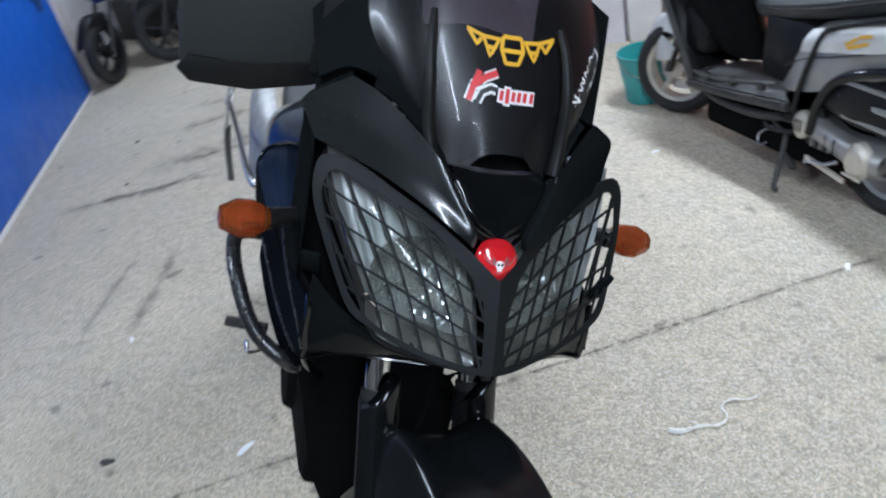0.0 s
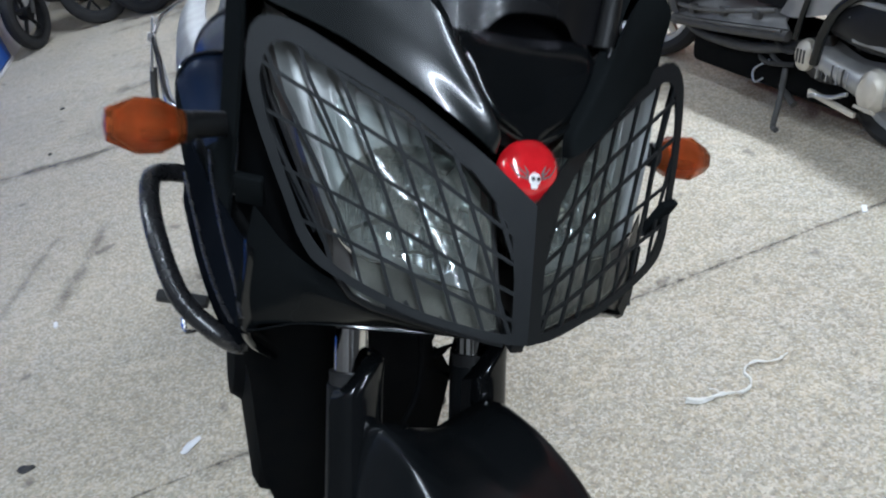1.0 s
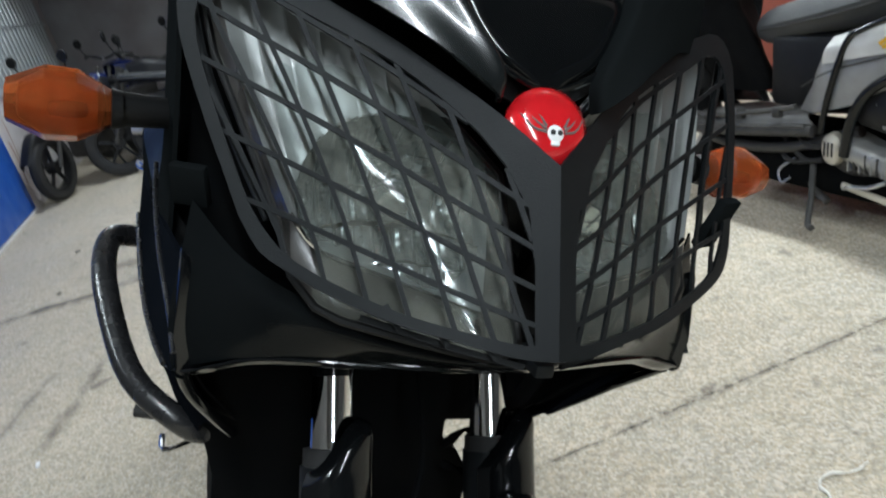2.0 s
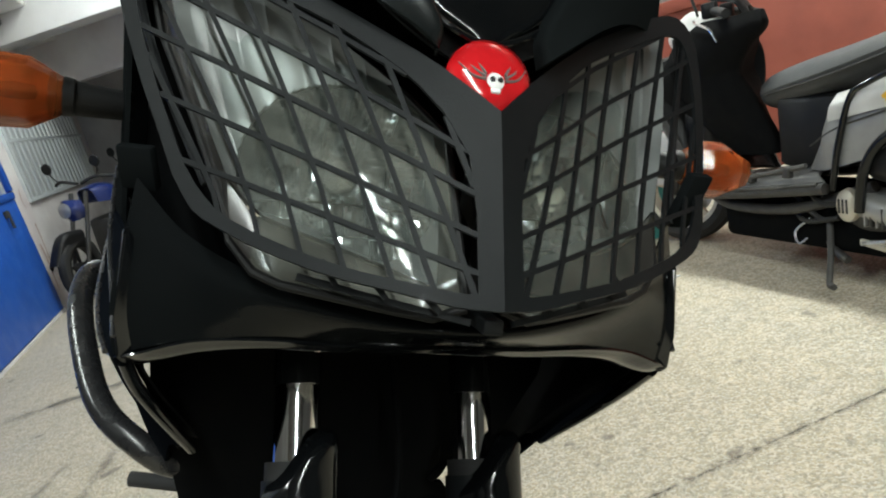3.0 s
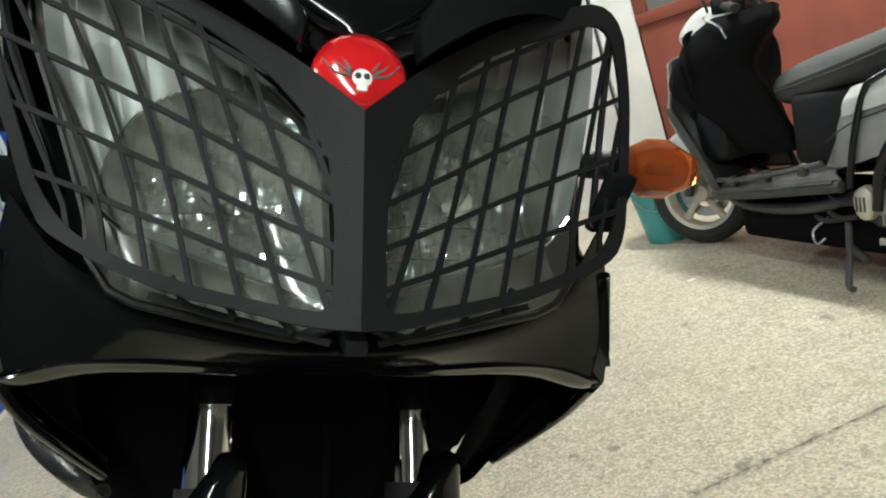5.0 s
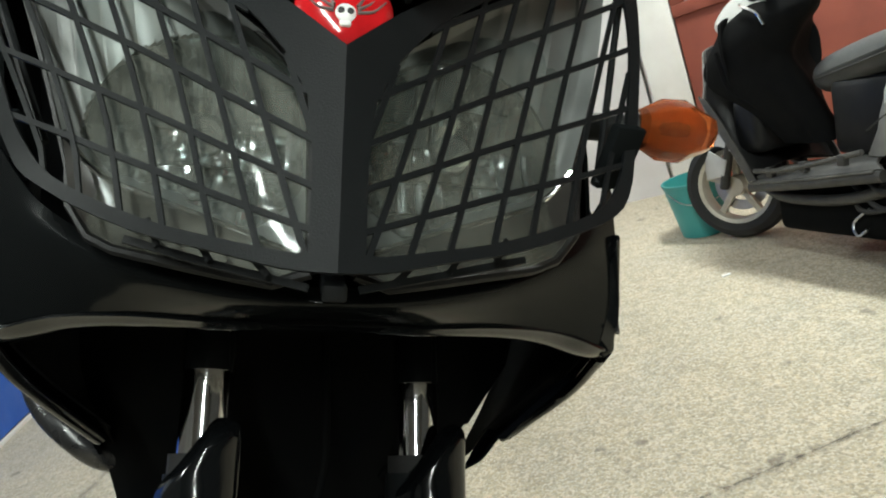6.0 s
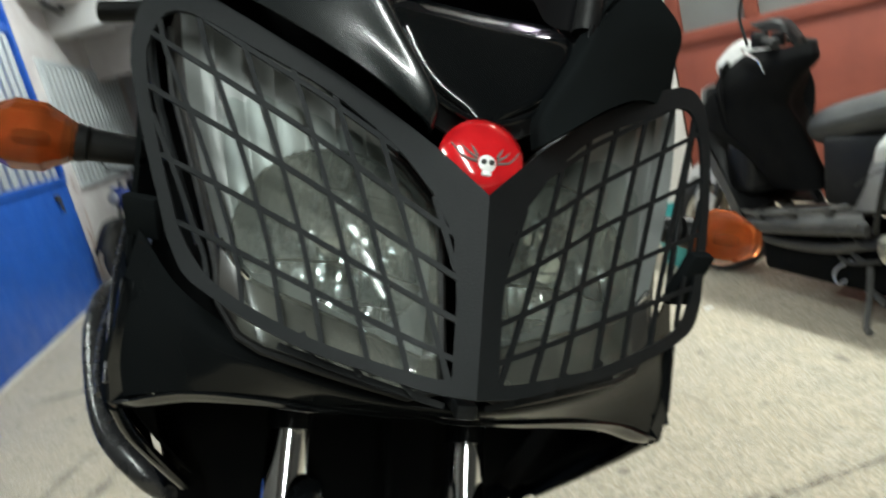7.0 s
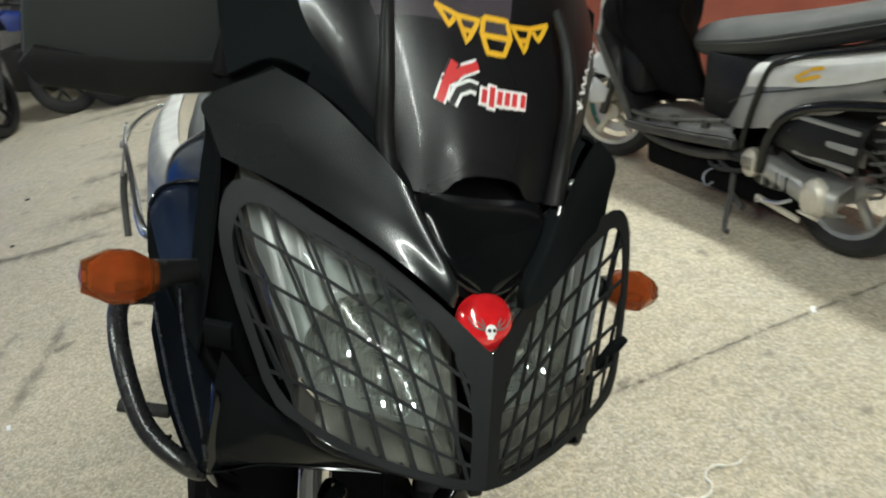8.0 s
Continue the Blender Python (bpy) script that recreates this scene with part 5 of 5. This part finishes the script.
part("dash_cover", steered(loft([mirrored([(0, .24, 1.06), (.06, .25, 1.05), (.085, .30, 1.02)]), mirrored([(0, .36, 1.06), (.07, .36, 1.05), (.095, .38, 1.0)]), mirrored([(0, .42, .98), (.07, .42, .97), (.09, .42, .93)])], 5, 5, .005)), DARK_BODY, scooter, "black dash cover")
part("hung_apron", loft([mirrored([(0, .24, .93), (.12, .26, .92), (.19, .30, .90)]), mirrored([(0, .22, .82), (.15, .25, .81), (.215, .33, .80)]), mirrored([(0, .22, .70), (.15, .25, .69), (.20, .34, .68)]), mirrored([(0, .26, .60), (.12, .28, .60), (.16, .34, .60)])], 5, 5, .01), CLOTH, scooter, "black apron hanging behind the bars")
apron_rows = []
for z, row in ((.945, ((.07, .30), (.12, .40), (.13, .54), (.10, .68), (-.02, .70), (-.14, .52))), (.89, ((.13, .24), (.17, .36), (.17, .52), (.12, .71), (-.01, .70), (-.15, .50))), (.82, ((.17, .20), (.20, .34), (.18, .50), (.10, .62), (-.02, .60), (-.16, .46))),
               (.74, ((.19, .17), (.21, .31), (.18, .46), (.10, .56), (-.02, .55), (-.16, .44))), (.66, ((.195, .20), (.205, .33), (.18, .50), (.09, .605), (-.03, .60), (-.16, .46))),
               (.56, ((.165, .38), (.175, .45), (.15, .57), (.07, .655), (-.03, .65), (-.15, .50))), (.43, ((.11, .48), (.12, .54), (.10, .64), (.03, .705), (-.05, .69), (-.13, .56)))):
    apron_rows.append([(x, y + .010 * math.sin(40 * z + 9 * k) - (0.0, .0, .0, .03, .13, .10)[k], z + .008 * math.sin(3 * k)) for k, (x, y) in enumerate(row)])
part("apron_skirt", loft(apron_rows, 5, 5, .006), CLOTH, scooter, "black apron falling to the footboard")
part("apron_fold", tube([(.205, .27, .80), (.208, .30, .72), (.20, .33, .65), (.175, .44, .57)], lambda f: .006 + .004 * math.sin(3 * f), 8, 5), CLOTH, scooter)
part("mirror_stem", steered(tube([(.16, .26, .97), (.18, .24, 1.08), (.20, .26, 1.16)], .006, 8, 4)), GUNK, scooter)
part("footboard", loft([mirrored([(0, .34, .325), (.15, .34, .315), (.188, .36, .298)]), mirrored([(0, .58, .352), (.17, .60, .345), (.20, .62, .325)]), mirrored([(0, .86, .400), (.16, .92, .385), (.19, .96, .360)])], 5, 5, .012), BOARD, scooter, "dusty grey footboard")
for s in (-1, 1):
    part("side_sill", tube([(s * .190, .36, .280), (s * .203, .62, .303), (s * .193, .97, .338)], .020, 10, 4), GUNK, scooter)
    part("board_rail", tube([(s * .20, .40, .345), (s * .207, .55, .352), (s * .205, .72, .378), (s * .195, .90, .412)], .009, 8, 4), DUSTY_DARK, scooter)
    for k in range(3):
        part("rail_clip", box((s * .199 - .012, .47 + .17 * k, .325 + .022 * k), (s * .199 + .012, .50 + .17 * k, .362 + .022 * k), .004), GUNK, scooter)
    part("frame_tube", tube([(s * .10, .20, .36), (s * .13, .40, .25), (s * .15, .62, .235), (s * .15, .85, .26), (s * .13, 1.1, .34)], .02, 10, 4), GUNK, scooter)
body = [mirrored([(0, .97, .61), (.09, .97, .595), (.140, .93, .50), (.145, .87, .39)]), mirrored([(0, .98, .65), (.12, .98, .62), (.175, .98, .54), (.175, .98, .40)]), mirrored([(0, 1.22, .70), (.14, 1.22, .675), (.19, 1.22, .60), (.178, 1.20, .47)]), mirrored([(0, 1.55, .78), (.11, 1.55, .76), (.15, 1.55, .69), (.13, 1.53, .62)]), mirrored([(0, 1.72, .82), (.05, 1.72, .81), (.08, 1.72, .76), (.06, 1.71, .72)])]
part("rear_body", loft(body, 5, 5, .005), SILVER_BODY, scooter, "dusty silver rear bodywork")
SEAT_RINGS = ((.572, .650, .02, .014), (.585, .648, .060, .040), (.640, .655, .100, .062), (.78, .680, .138, .068), (.98, .716, .160, .066), (1.18, .762, .160, .060), (1.38, .812, .145, .055), (1.56, .850, .115, .05), (1.68, .868, .07, .035), (1.70, .872, .02, .01))
part("seat", loft([[(a * math.cos(k * math.pi / 6), y, z + b * math.sin(k * math.pi / 6) * (1.0 if k < 6 else 1.15)) for k in range(13)] for y, z, a, b in SEAT_RINGS], 2, 4), SEAT, scooter, "grey vinyl scooter seat")
part("seat_welt", tube([(.108, .65, .645), (.141, .80, .668), (.162, 1.00, .704), (.160, 1.20, .750), (.143, 1.40, .80), (.118, 1.56, .838)], .004, 6, 4), GUNK, scooter)
part("seat_base", box((-.115, .70, .385), (.115, .99, .635), .03), DARK_BODY, scooter)
for s in (-1, 1):
    part("guard_tube", tube([(s * .190, .995, .335), (s * .194, 1.03, .48), (s * .198, 1.085, .625), (s * .199, 1.14, .665), (s * .198, 1.3, .715), (s * .18, 1.7, .80)], .0105, 12, 5), GLOSS_BLACK, scooter, "black body guard tube")
    part("guard_tube", tube([(s * .185, 1.085, .27), (s * .193, 1.115, .40), (s * .197, 1.19, .50), (s * .194, 1.34, .560), (s * .18, 1.6, .60)], .0165, 12, 5), GLOSS_BLACK, scooter, "black rubber-covered guard tube")
ENGINE_SHIFT = Matrix.Translation((0, .384, .055)) @ Matrix.Diagonal((1, .718, 1, 1))


def engine_part(name, bm, mat, label=""):
    bm.transform(ENGINE_SHIFT)
    return part(name, bm, mat, scooter, label)


engine_part("engine_case", loft([[(.09, .86, .27), (.14, .86, .25), (.145, .86, .20), (.10, .86, .17)], [(.10, .98, .28), (.172, .98, .255), (.175, .98, .20), (.11, .98, .16)], [(.10, 1.14, .245), (.165, 1.14, .225), (.168, 1.14, .165), (.11, 1.14, .13)], [(.10, 1.28, .25), (.182, 1.28, .22), (.185, 1.28, .15), (.11, 1.28, .10)], [(.10, 1.40, .24), (.165, 1.40, .21), (.168, 1.40, .15), (.11, 1.40, .12)]], 5, 5, .01), CAST, "dusty cast engine cover")
engine_part("oil_pan", loft([[(.02, .70, .15), (.10, .70, .17), (.13, .70, .24)], [(.02, .92, .10), (.12, .92, .12), (.16, .92, .20)], [(.02, 1.12, .09), (.11, 1.12, .11), (.15, 1.12, .17)]], 4, 4, .01), GUNK, "oily black sump under the engine")
for k, (a, b, c) in enumerate((((.13, .55, .24), (.16, .74, .17), (.15, .90, .20)), ((.10, .50, .22), (.15, .62, .155), (.16, .84, .18)), ((.15, .66, .26), (.175, .78, .225), (.165, .92, .24)))):
    engine_part("hose", tube([a, b, c], .009, 8, 6), RUBBER)
engine_part("front_cover", lathe([(0, .022), (.036, .020), (.052, .010), (.056, -.01), (0, -.01)], Matrix.Translation((.168, .90, .228)) @ Matrix.Rotation(radians(90), 4, "Y"), 24), CREAM_METAL, "dirty cream metal cover")
engine_part("kick_cover", lathe([(0, .030), (.05, .027), (.068, .012), (.072, -.01), (0, -.01)], Matrix.Translation((.172, 1.29, .180)) @ Matrix.Rotation(radians(90), 4, "Y"), 24), CREAM_METAL)
engine_part("case_rib", box((.170, .95, .195), (.186, 1.22, .215), .005, Matrix.Translation((0, 0, .012)) @ Matrix.Rotation(radians(-6), 4, "X")), CREAM_METAL)
for k in range(7):
    engine_part("cooling_fin", box((.160, .985 + .028 * k, .165), (.178, .992 + .028 * k, .235 - .003 * k), .001), GUNK if k % 2 else CAST)
for k in range(3):
    engine_part("vent_slot", box((.186, .872 + .020 * k, .205), (.1915, .882 + .020 * k, .252), .002), GUNK)
for a in (30, 150, 270):
    engine_part("cover_bolt", lathe([(0, .007), (.005, .006), (.006, 0), (0, 0)], Matrix.Translation((.178, 1.29 + .058 * math.cos(radians(a)), .180 + .058 * math.sin(radians(a)))) @ Matrix.Rotation(radians(90), 4, "Y"), 8), STEEL)
engine_part("cover_ridge", box((.196, 1.235, .186), (.206, 1.345, .196), .003, Matrix.Translation((0, 0, .006)) @ Matrix.Rotation(radians(-3), 4, "X")), CREAM_METAL)
for e in (-1, 1):
    part("sill_strip", tube([(e * .206, .37, .298), (e * .219, .62, .320), (e * .209, .95, .354)], .006, 8, 4), DUSTY_DARK, scooter)
    part("body_seam", tube([(e * .150, .88, .47), (e * .184, 1.02, .535), (e * .198, 1.25, .600), (e * .160, 1.54, .705)], .003, 6, 5), GUNK, scooter)
engine_part("kick_lever", tube([(.20, 1.20, .16), (.215, 1.14, .14), (.215, 1.06, .13), (.24, 1.04, .13)], .007, 8, 4), STEEL, "steel kick lever")
part("air_box", loft([[(.06, 1.10, .50), (.165, 1.11, .48), (.172, 1.12, .38), (.08, 1.12, .36)], [(.06, 1.27, .53), (.175, 1.27, .51), (.182, 1.27, .36), (.08, 1.27, .34)], [(.06, 1.46, .53), (.160, 1.45, .50), (.165, 1.44, .36), (.08, 1.44, .34)]], 5, 5, .006), DARK_BODY, scooter, "black air box with silver stripes")
for k, (z0, z1) in enumerate(((.430, .445), (.370, .392), (.312, .328))):
    part("silver_stripe", box((.170, 1.14 + .03 * k, z0), (.187, 1.42, z1), .004, Matrix.Translation((0, 0, .105)) @ Matrix.Rotation(radians(-2.2), 4, "X")), SILVER_BODY, scooter)
# near-black block standing in for clutter and shade under the frame
part("under_block", box((-.17, .42, .105), (.14, 1.22, .30), .03), VOID_BLACK, scooter, "near-black block filling the dark space under the frame")
for e in (-1, 1):
    # pale panel made whiter: the upper body's highlight is in its colour
    part("side_stripe", loft([[(e * .172, 1.02, .640), (e * .182, 1.15, .668), (e * .180, 1.35, .710), (e * .160, 1.60, .770)], [(e * .190, 1.00, .600), (e * .200, 1.15, .630), (e * .196, 1.35, .670), (e * .172, 1.60, .745)],
                              [(e * .188, .99, .555), (e * .199, 1.15, .585), (e * .195, 1.35, .625), (e * .166, 1.60, .710)]], 5, 4, .003), WHITE_BODY, scooter, "pale upper side panel with its highlight painted in")
part("shock_spring", tube([(.15 + .028 * math.cos(a * 1.2), 1.50 + .028 * math.sin(a * 1.2), .30 + .007 * a) for a in range(50)], .006, 6, 1), GUNK, scooter)
part("side_stand", tube([(.14, .93, .22), (.20, .98, .12), (.235, 1.0, .035), (.25, 1.03, .028)], .011, 10, 5), GUNK, scooter, "greasy side stand")
# silencer and centre stand added to close the view below the frame
part("exhaust", tube([(-.12, .70, .16), (-.17, .95, .17), (-.20, 1.20, .22), (-.20, 1.60, .32)], lambda f: .03 + .045 * min(1, 2 * f), 14, 5), GUNK, scooter, "dark exhaust silencer")
for s in (-1, 1):
    part("centre_stand", tube([(s * .10, .86, .24), (s * .13, .92, .13), (s * .15, 1.00, .09)], .014, 10, 4), GUNK, scooter)
part("stand_spring", tube([(.15, .86, .22), (.16, .80, .17), (.17, .82, .13), (.16, .85, .15)], .004, 6, 4), STEEL, scooter)
strokes("body_mark", YELLOW_MARK, [[(1.20, .620), (1.245, .650)], [(1.21, .612), (1.29, .642)], [(1.25, .655), (1.30, .668)]], .012, lambda x, y: Vector((.2065, x, y + .004)), scooter)

# ---- bucket ----
bk = empty("bucket", Matrix.Translation((0.605, 3.97, 0)) @ Matrix.Diagonal((.93, .93, .90, 1)), "teal plastic bucket standing by the wall", "bucket")
part("tub", lathe([(0, .012), (.108, .012), (.112, .02), (.150, .30), (.160, .30), (.160, .288), (.155, .286), (.118, .004), (0, .004)], None, 32), TEAL, bk)
part("handle", tube([(-.158, 0, .28), (-.10, -.13, .21), (0, -.165, .19), (.10, -.13, .21), (.158, 0, .28)], .003, 8, 5), STEEL, bk)


# ---- parked motorcycles at the far end ----
def parked_bike(m, paint, label):
    b = empty("parked_motorcycle", m, label, "motorcycle", "parked motorcycles")
    wheel(b, Vector((0, 0, .30)), Matrix.Rotation(radians(12), 4, "Z"), .30, .10, 5, DARK_BODY, False)
    wheel(b, Vector((0, 1.30, .30)), Matrix.Identity(4), .30, .12, 5, DARK_BODY, False)
    part("front_fender", loft([mirrored([(0, -.30, .42), (.05, -.29, .41), (.06, -.26, .36)]), mirrored([(0, -.12, .64), (.055, -.12, .62), (.065, -.10, .54)]), mirrored([(0, .10, .64), (.055, .10, .62), (.065, .09, .54)])], 4, 4, .004), DARK_BODY, b)
    for s in (-1, 1):
        part("fork_leg", tube([(s * .085, 0, .30), (s * .085, .16, .70), (s * .085, .25, .95)], .02, 10, 3), GUNK, b)
        part("grip", tube([(s * .02, .30, 1.02), (s * .2, .30, 1.06), (s * .35, .38, 1.03)], .015, 8, 4), RUBBER, b)
        part("mirror", lathe([(0, -.01), (.05, -.008), (.055, 0), (.05, .012), (0, .014)], Matrix.Translation((s * .28, .27, 1.20)) @ pose(0, 0, 0, 90, 0, 0), 16), PLASTIC_BLACK, b)
        part("mirror_stem", tube([(s * .22, .30, 1.05), (s * .27, .28, 1.13), (s * .28, .275, 1.19)], .006, 6, 3), PLASTIC_BLACK, b)
    part("headlight", loft([mirrored([(0, .06, .92), (.07, .09, .91), (.10, .15, .89)]), mirrored([(0, .02, .82), (.09, .06, .82), (.12, .14, .81)]), mirrored([(0, .08, .72), (.06, .11, .72), (.08, .16, .73)])], 5, 5, .005), paint, b)
    part("lamp_glass", lathe([(0, .02), (.05, .014), (.07, 0), (0, 0)], Matrix.Translation((0, .03, .83)) @ pose(0, 0, 0, 85, 0, 0), 20), CAST, b)
    part("tank", loft([mirrored([(0, .32, .96), (.08, .32, .94), (.10, .34, .82)]), mirrored([(0, .50, .98), (.14, .50, .94), (.16, .50, .80)]), mirrored([(0, .74, .88), (.10, .74, .86), (.12, .74, .76)])], 5, 5, .005), paint, b)
    part("engine", box((-.14, .38, .26), (.14, .82, .66), .04), GUNK, b)
    part("seat", loft([mirrored([(0, .72, .83), (.10, .72, .81)]), mirrored([(0, 1.0, .80), (.14, 1.0, .78)]), mirrored([(0, 1.5, .90), (.09, 1.5, .88)])], 5, 5, .03), SEAT, b)
    part("tail", loft([mirrored([(0, .80, .78), (.13, .82, .74)]), mirrored([(0, 1.2, .80), (.12, 1.2, .76)]), mirrored([(0, 1.62, .90), (.06, 1.6, .87)])], 5, 5, .02), paint, b)
    part("side_stand", tube([(.12, .62, .28), (.24, .66, .03)], .011, 8, 2), GUNK, b)
    part("exhaust", tube([(-.10, .50, .30), (-.15, .90, .28), (-.17, 1.5, .40)], lambda f: .025 + .025 * f, 10, 4), STEEL, b)
    return b


parked_bike(Matrix.Translation((-3.97, 6.56, 0)) @ Matrix.Rotation(radians(-14), 4, "Z") @ Matrix.Rotation(radians(5), 4, "Y"), BLUE_BIKE, "blue and black small motorcycle parked by the white wall")
for bx, by, turn, lean, paint, words in (
        (-3.5, 6.95, -75, -8, DARK_BODY, "dark motorcycle parked side-on beside the blue one"),
        (-1.75, 7.05, 95, 6, DARK_BODY, "dark motorcycle parked across the far floor"),
        (-4.25, 8.2, -20, 6, BLUE_BIKE, "blue motorcycle parked in the back row"),
        (-3.4, 8.5, -25, 6, DARK_BODY, "dark motorcycle parked in the back row"),
        (-2.5, 8.6, -30, 6, DARK_BODY, "dark motorcycle parked in the back row")):
    parked_bike(Matrix.Translation((bx, by, 0)) @ Matrix.Rotation(radians(turn), 4, "Z") @ Matrix.Rotation(radians(lean), 4, "Y"), paint, words)


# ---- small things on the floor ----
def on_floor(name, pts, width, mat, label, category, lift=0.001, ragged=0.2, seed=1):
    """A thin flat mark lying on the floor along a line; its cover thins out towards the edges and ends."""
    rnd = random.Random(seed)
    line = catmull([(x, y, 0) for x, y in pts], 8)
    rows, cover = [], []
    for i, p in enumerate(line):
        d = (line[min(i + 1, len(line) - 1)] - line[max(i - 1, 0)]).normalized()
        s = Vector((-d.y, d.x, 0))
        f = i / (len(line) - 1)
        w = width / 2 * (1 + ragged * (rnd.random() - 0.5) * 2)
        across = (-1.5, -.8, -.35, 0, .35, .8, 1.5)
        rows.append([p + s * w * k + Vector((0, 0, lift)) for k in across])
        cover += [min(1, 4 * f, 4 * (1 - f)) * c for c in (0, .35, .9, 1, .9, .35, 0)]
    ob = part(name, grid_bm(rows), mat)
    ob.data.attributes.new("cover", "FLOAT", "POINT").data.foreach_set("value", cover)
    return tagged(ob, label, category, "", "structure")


rnd = random.Random(11)
TWINE_LINE = [(.292, 1.560), (.315, 1.551), (.345, 1.556), (.375, 1.566), (.40, 1.560), (.425, 1.556), (.445, 1.575), (.458, 1.600), (.450, 1.622), (.458, 1.640), (.485, 1.653), (.510, 1.648), (.535, 1.645), (.552, 1.660), (.568, 1.668)]
strand = tube([(x + rnd.uniform(-.003, .003), y + rnd.uniform(-.003, .003), .004 + rnd.uniform(0, .005)) for x, y in TWINE_LINE],
              lambda f: (.0045 - .0022 * f) * (1 + .35 * math.sin(f * 37) + .2 * math.sin(f * 91 + 1)), 8, 5)
flat = loft([[(.285, 1.553, .004), (.290, 1.562, .008), (.286, 1.572, .004)], [(.318, 1.544, .003), (.322, 1.553, .009), (.318, 1.564, .004)], [(.352, 1.552, .003), (.354, 1.557, .006), (.352, 1.563, .003)]], 4, 4, .001)
fray = tube([(.372, 1.566, .005), (.366, 1.580, .006), (.352, 1.588, .003)], .0012, 6, 4)
twine = tagged(part("twine", joined(strand, flat, fray), TWINE), "crumpled strip of pale twine on the floor", "twine")
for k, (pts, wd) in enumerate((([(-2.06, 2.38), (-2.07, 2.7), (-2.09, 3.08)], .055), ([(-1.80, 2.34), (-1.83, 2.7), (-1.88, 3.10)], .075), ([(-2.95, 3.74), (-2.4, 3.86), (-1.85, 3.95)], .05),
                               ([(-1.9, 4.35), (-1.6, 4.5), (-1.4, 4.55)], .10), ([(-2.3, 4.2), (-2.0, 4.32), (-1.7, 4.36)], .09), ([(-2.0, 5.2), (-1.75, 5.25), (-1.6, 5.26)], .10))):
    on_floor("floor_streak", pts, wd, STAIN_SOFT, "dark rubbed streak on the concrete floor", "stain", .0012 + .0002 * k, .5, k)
leaf = tagged(part("paper_scrap", loft([[(-.012, -.03, .002), (0, -.034, .006), (.01, -.028, .003)], [(-.016, 0, .004), (0, 0, .010), (.012, .002, .004)], [(-.006, .03, .003), (.003, .034, .006), (.012, .03, .003)]], 4, 4, .001), WHITE_MARK), "small curled scrap of pale paper on the floor", "paper")
leaf.matrix_world = pose(-1.03, 1.646, 0, 0, 0, -30)
for k, (x, y, r) in enumerate(((-1.536, 1.647, .018), (-2.9, 4.75, .012), (-2.62, 4.0, .01), (-2.75, 6.2, .012), (-2.5, 6.35, .01))):
    rnd = random.Random(k)
    blob = lathe([(0, .010), (r * .6, .009), (r, .004), (r * 1.05, .0), (0, 0)], pose(x, y, 0, 0, 0, 40 * k) @ Matrix.Diagonal((1.5, .8, 1, 1)), 9)
    for v in blob.verts:
        v.co.x += (rnd.random() - .5) * r * .5
        v.co.y += (rnd.random() - .5) * r * .5
    tagged(part("dirt_lump", blob, GUNK), "small dark lump of dirt on the floor", "dirt", "dirt lumps")
for k, (x, y) in enumerate(((.536, 3.293), (.997, 2.215), (-1.77, 2.324))):
    tagged(part("pale_chip", box((-.018, -.007, 0), (.018, .007, .006), .002, pose(x, y, 0, 0, 0, 20 + 50 * k)), WHITE_MARK), "small pale chip lying on the floor", "chip", "pale chips")
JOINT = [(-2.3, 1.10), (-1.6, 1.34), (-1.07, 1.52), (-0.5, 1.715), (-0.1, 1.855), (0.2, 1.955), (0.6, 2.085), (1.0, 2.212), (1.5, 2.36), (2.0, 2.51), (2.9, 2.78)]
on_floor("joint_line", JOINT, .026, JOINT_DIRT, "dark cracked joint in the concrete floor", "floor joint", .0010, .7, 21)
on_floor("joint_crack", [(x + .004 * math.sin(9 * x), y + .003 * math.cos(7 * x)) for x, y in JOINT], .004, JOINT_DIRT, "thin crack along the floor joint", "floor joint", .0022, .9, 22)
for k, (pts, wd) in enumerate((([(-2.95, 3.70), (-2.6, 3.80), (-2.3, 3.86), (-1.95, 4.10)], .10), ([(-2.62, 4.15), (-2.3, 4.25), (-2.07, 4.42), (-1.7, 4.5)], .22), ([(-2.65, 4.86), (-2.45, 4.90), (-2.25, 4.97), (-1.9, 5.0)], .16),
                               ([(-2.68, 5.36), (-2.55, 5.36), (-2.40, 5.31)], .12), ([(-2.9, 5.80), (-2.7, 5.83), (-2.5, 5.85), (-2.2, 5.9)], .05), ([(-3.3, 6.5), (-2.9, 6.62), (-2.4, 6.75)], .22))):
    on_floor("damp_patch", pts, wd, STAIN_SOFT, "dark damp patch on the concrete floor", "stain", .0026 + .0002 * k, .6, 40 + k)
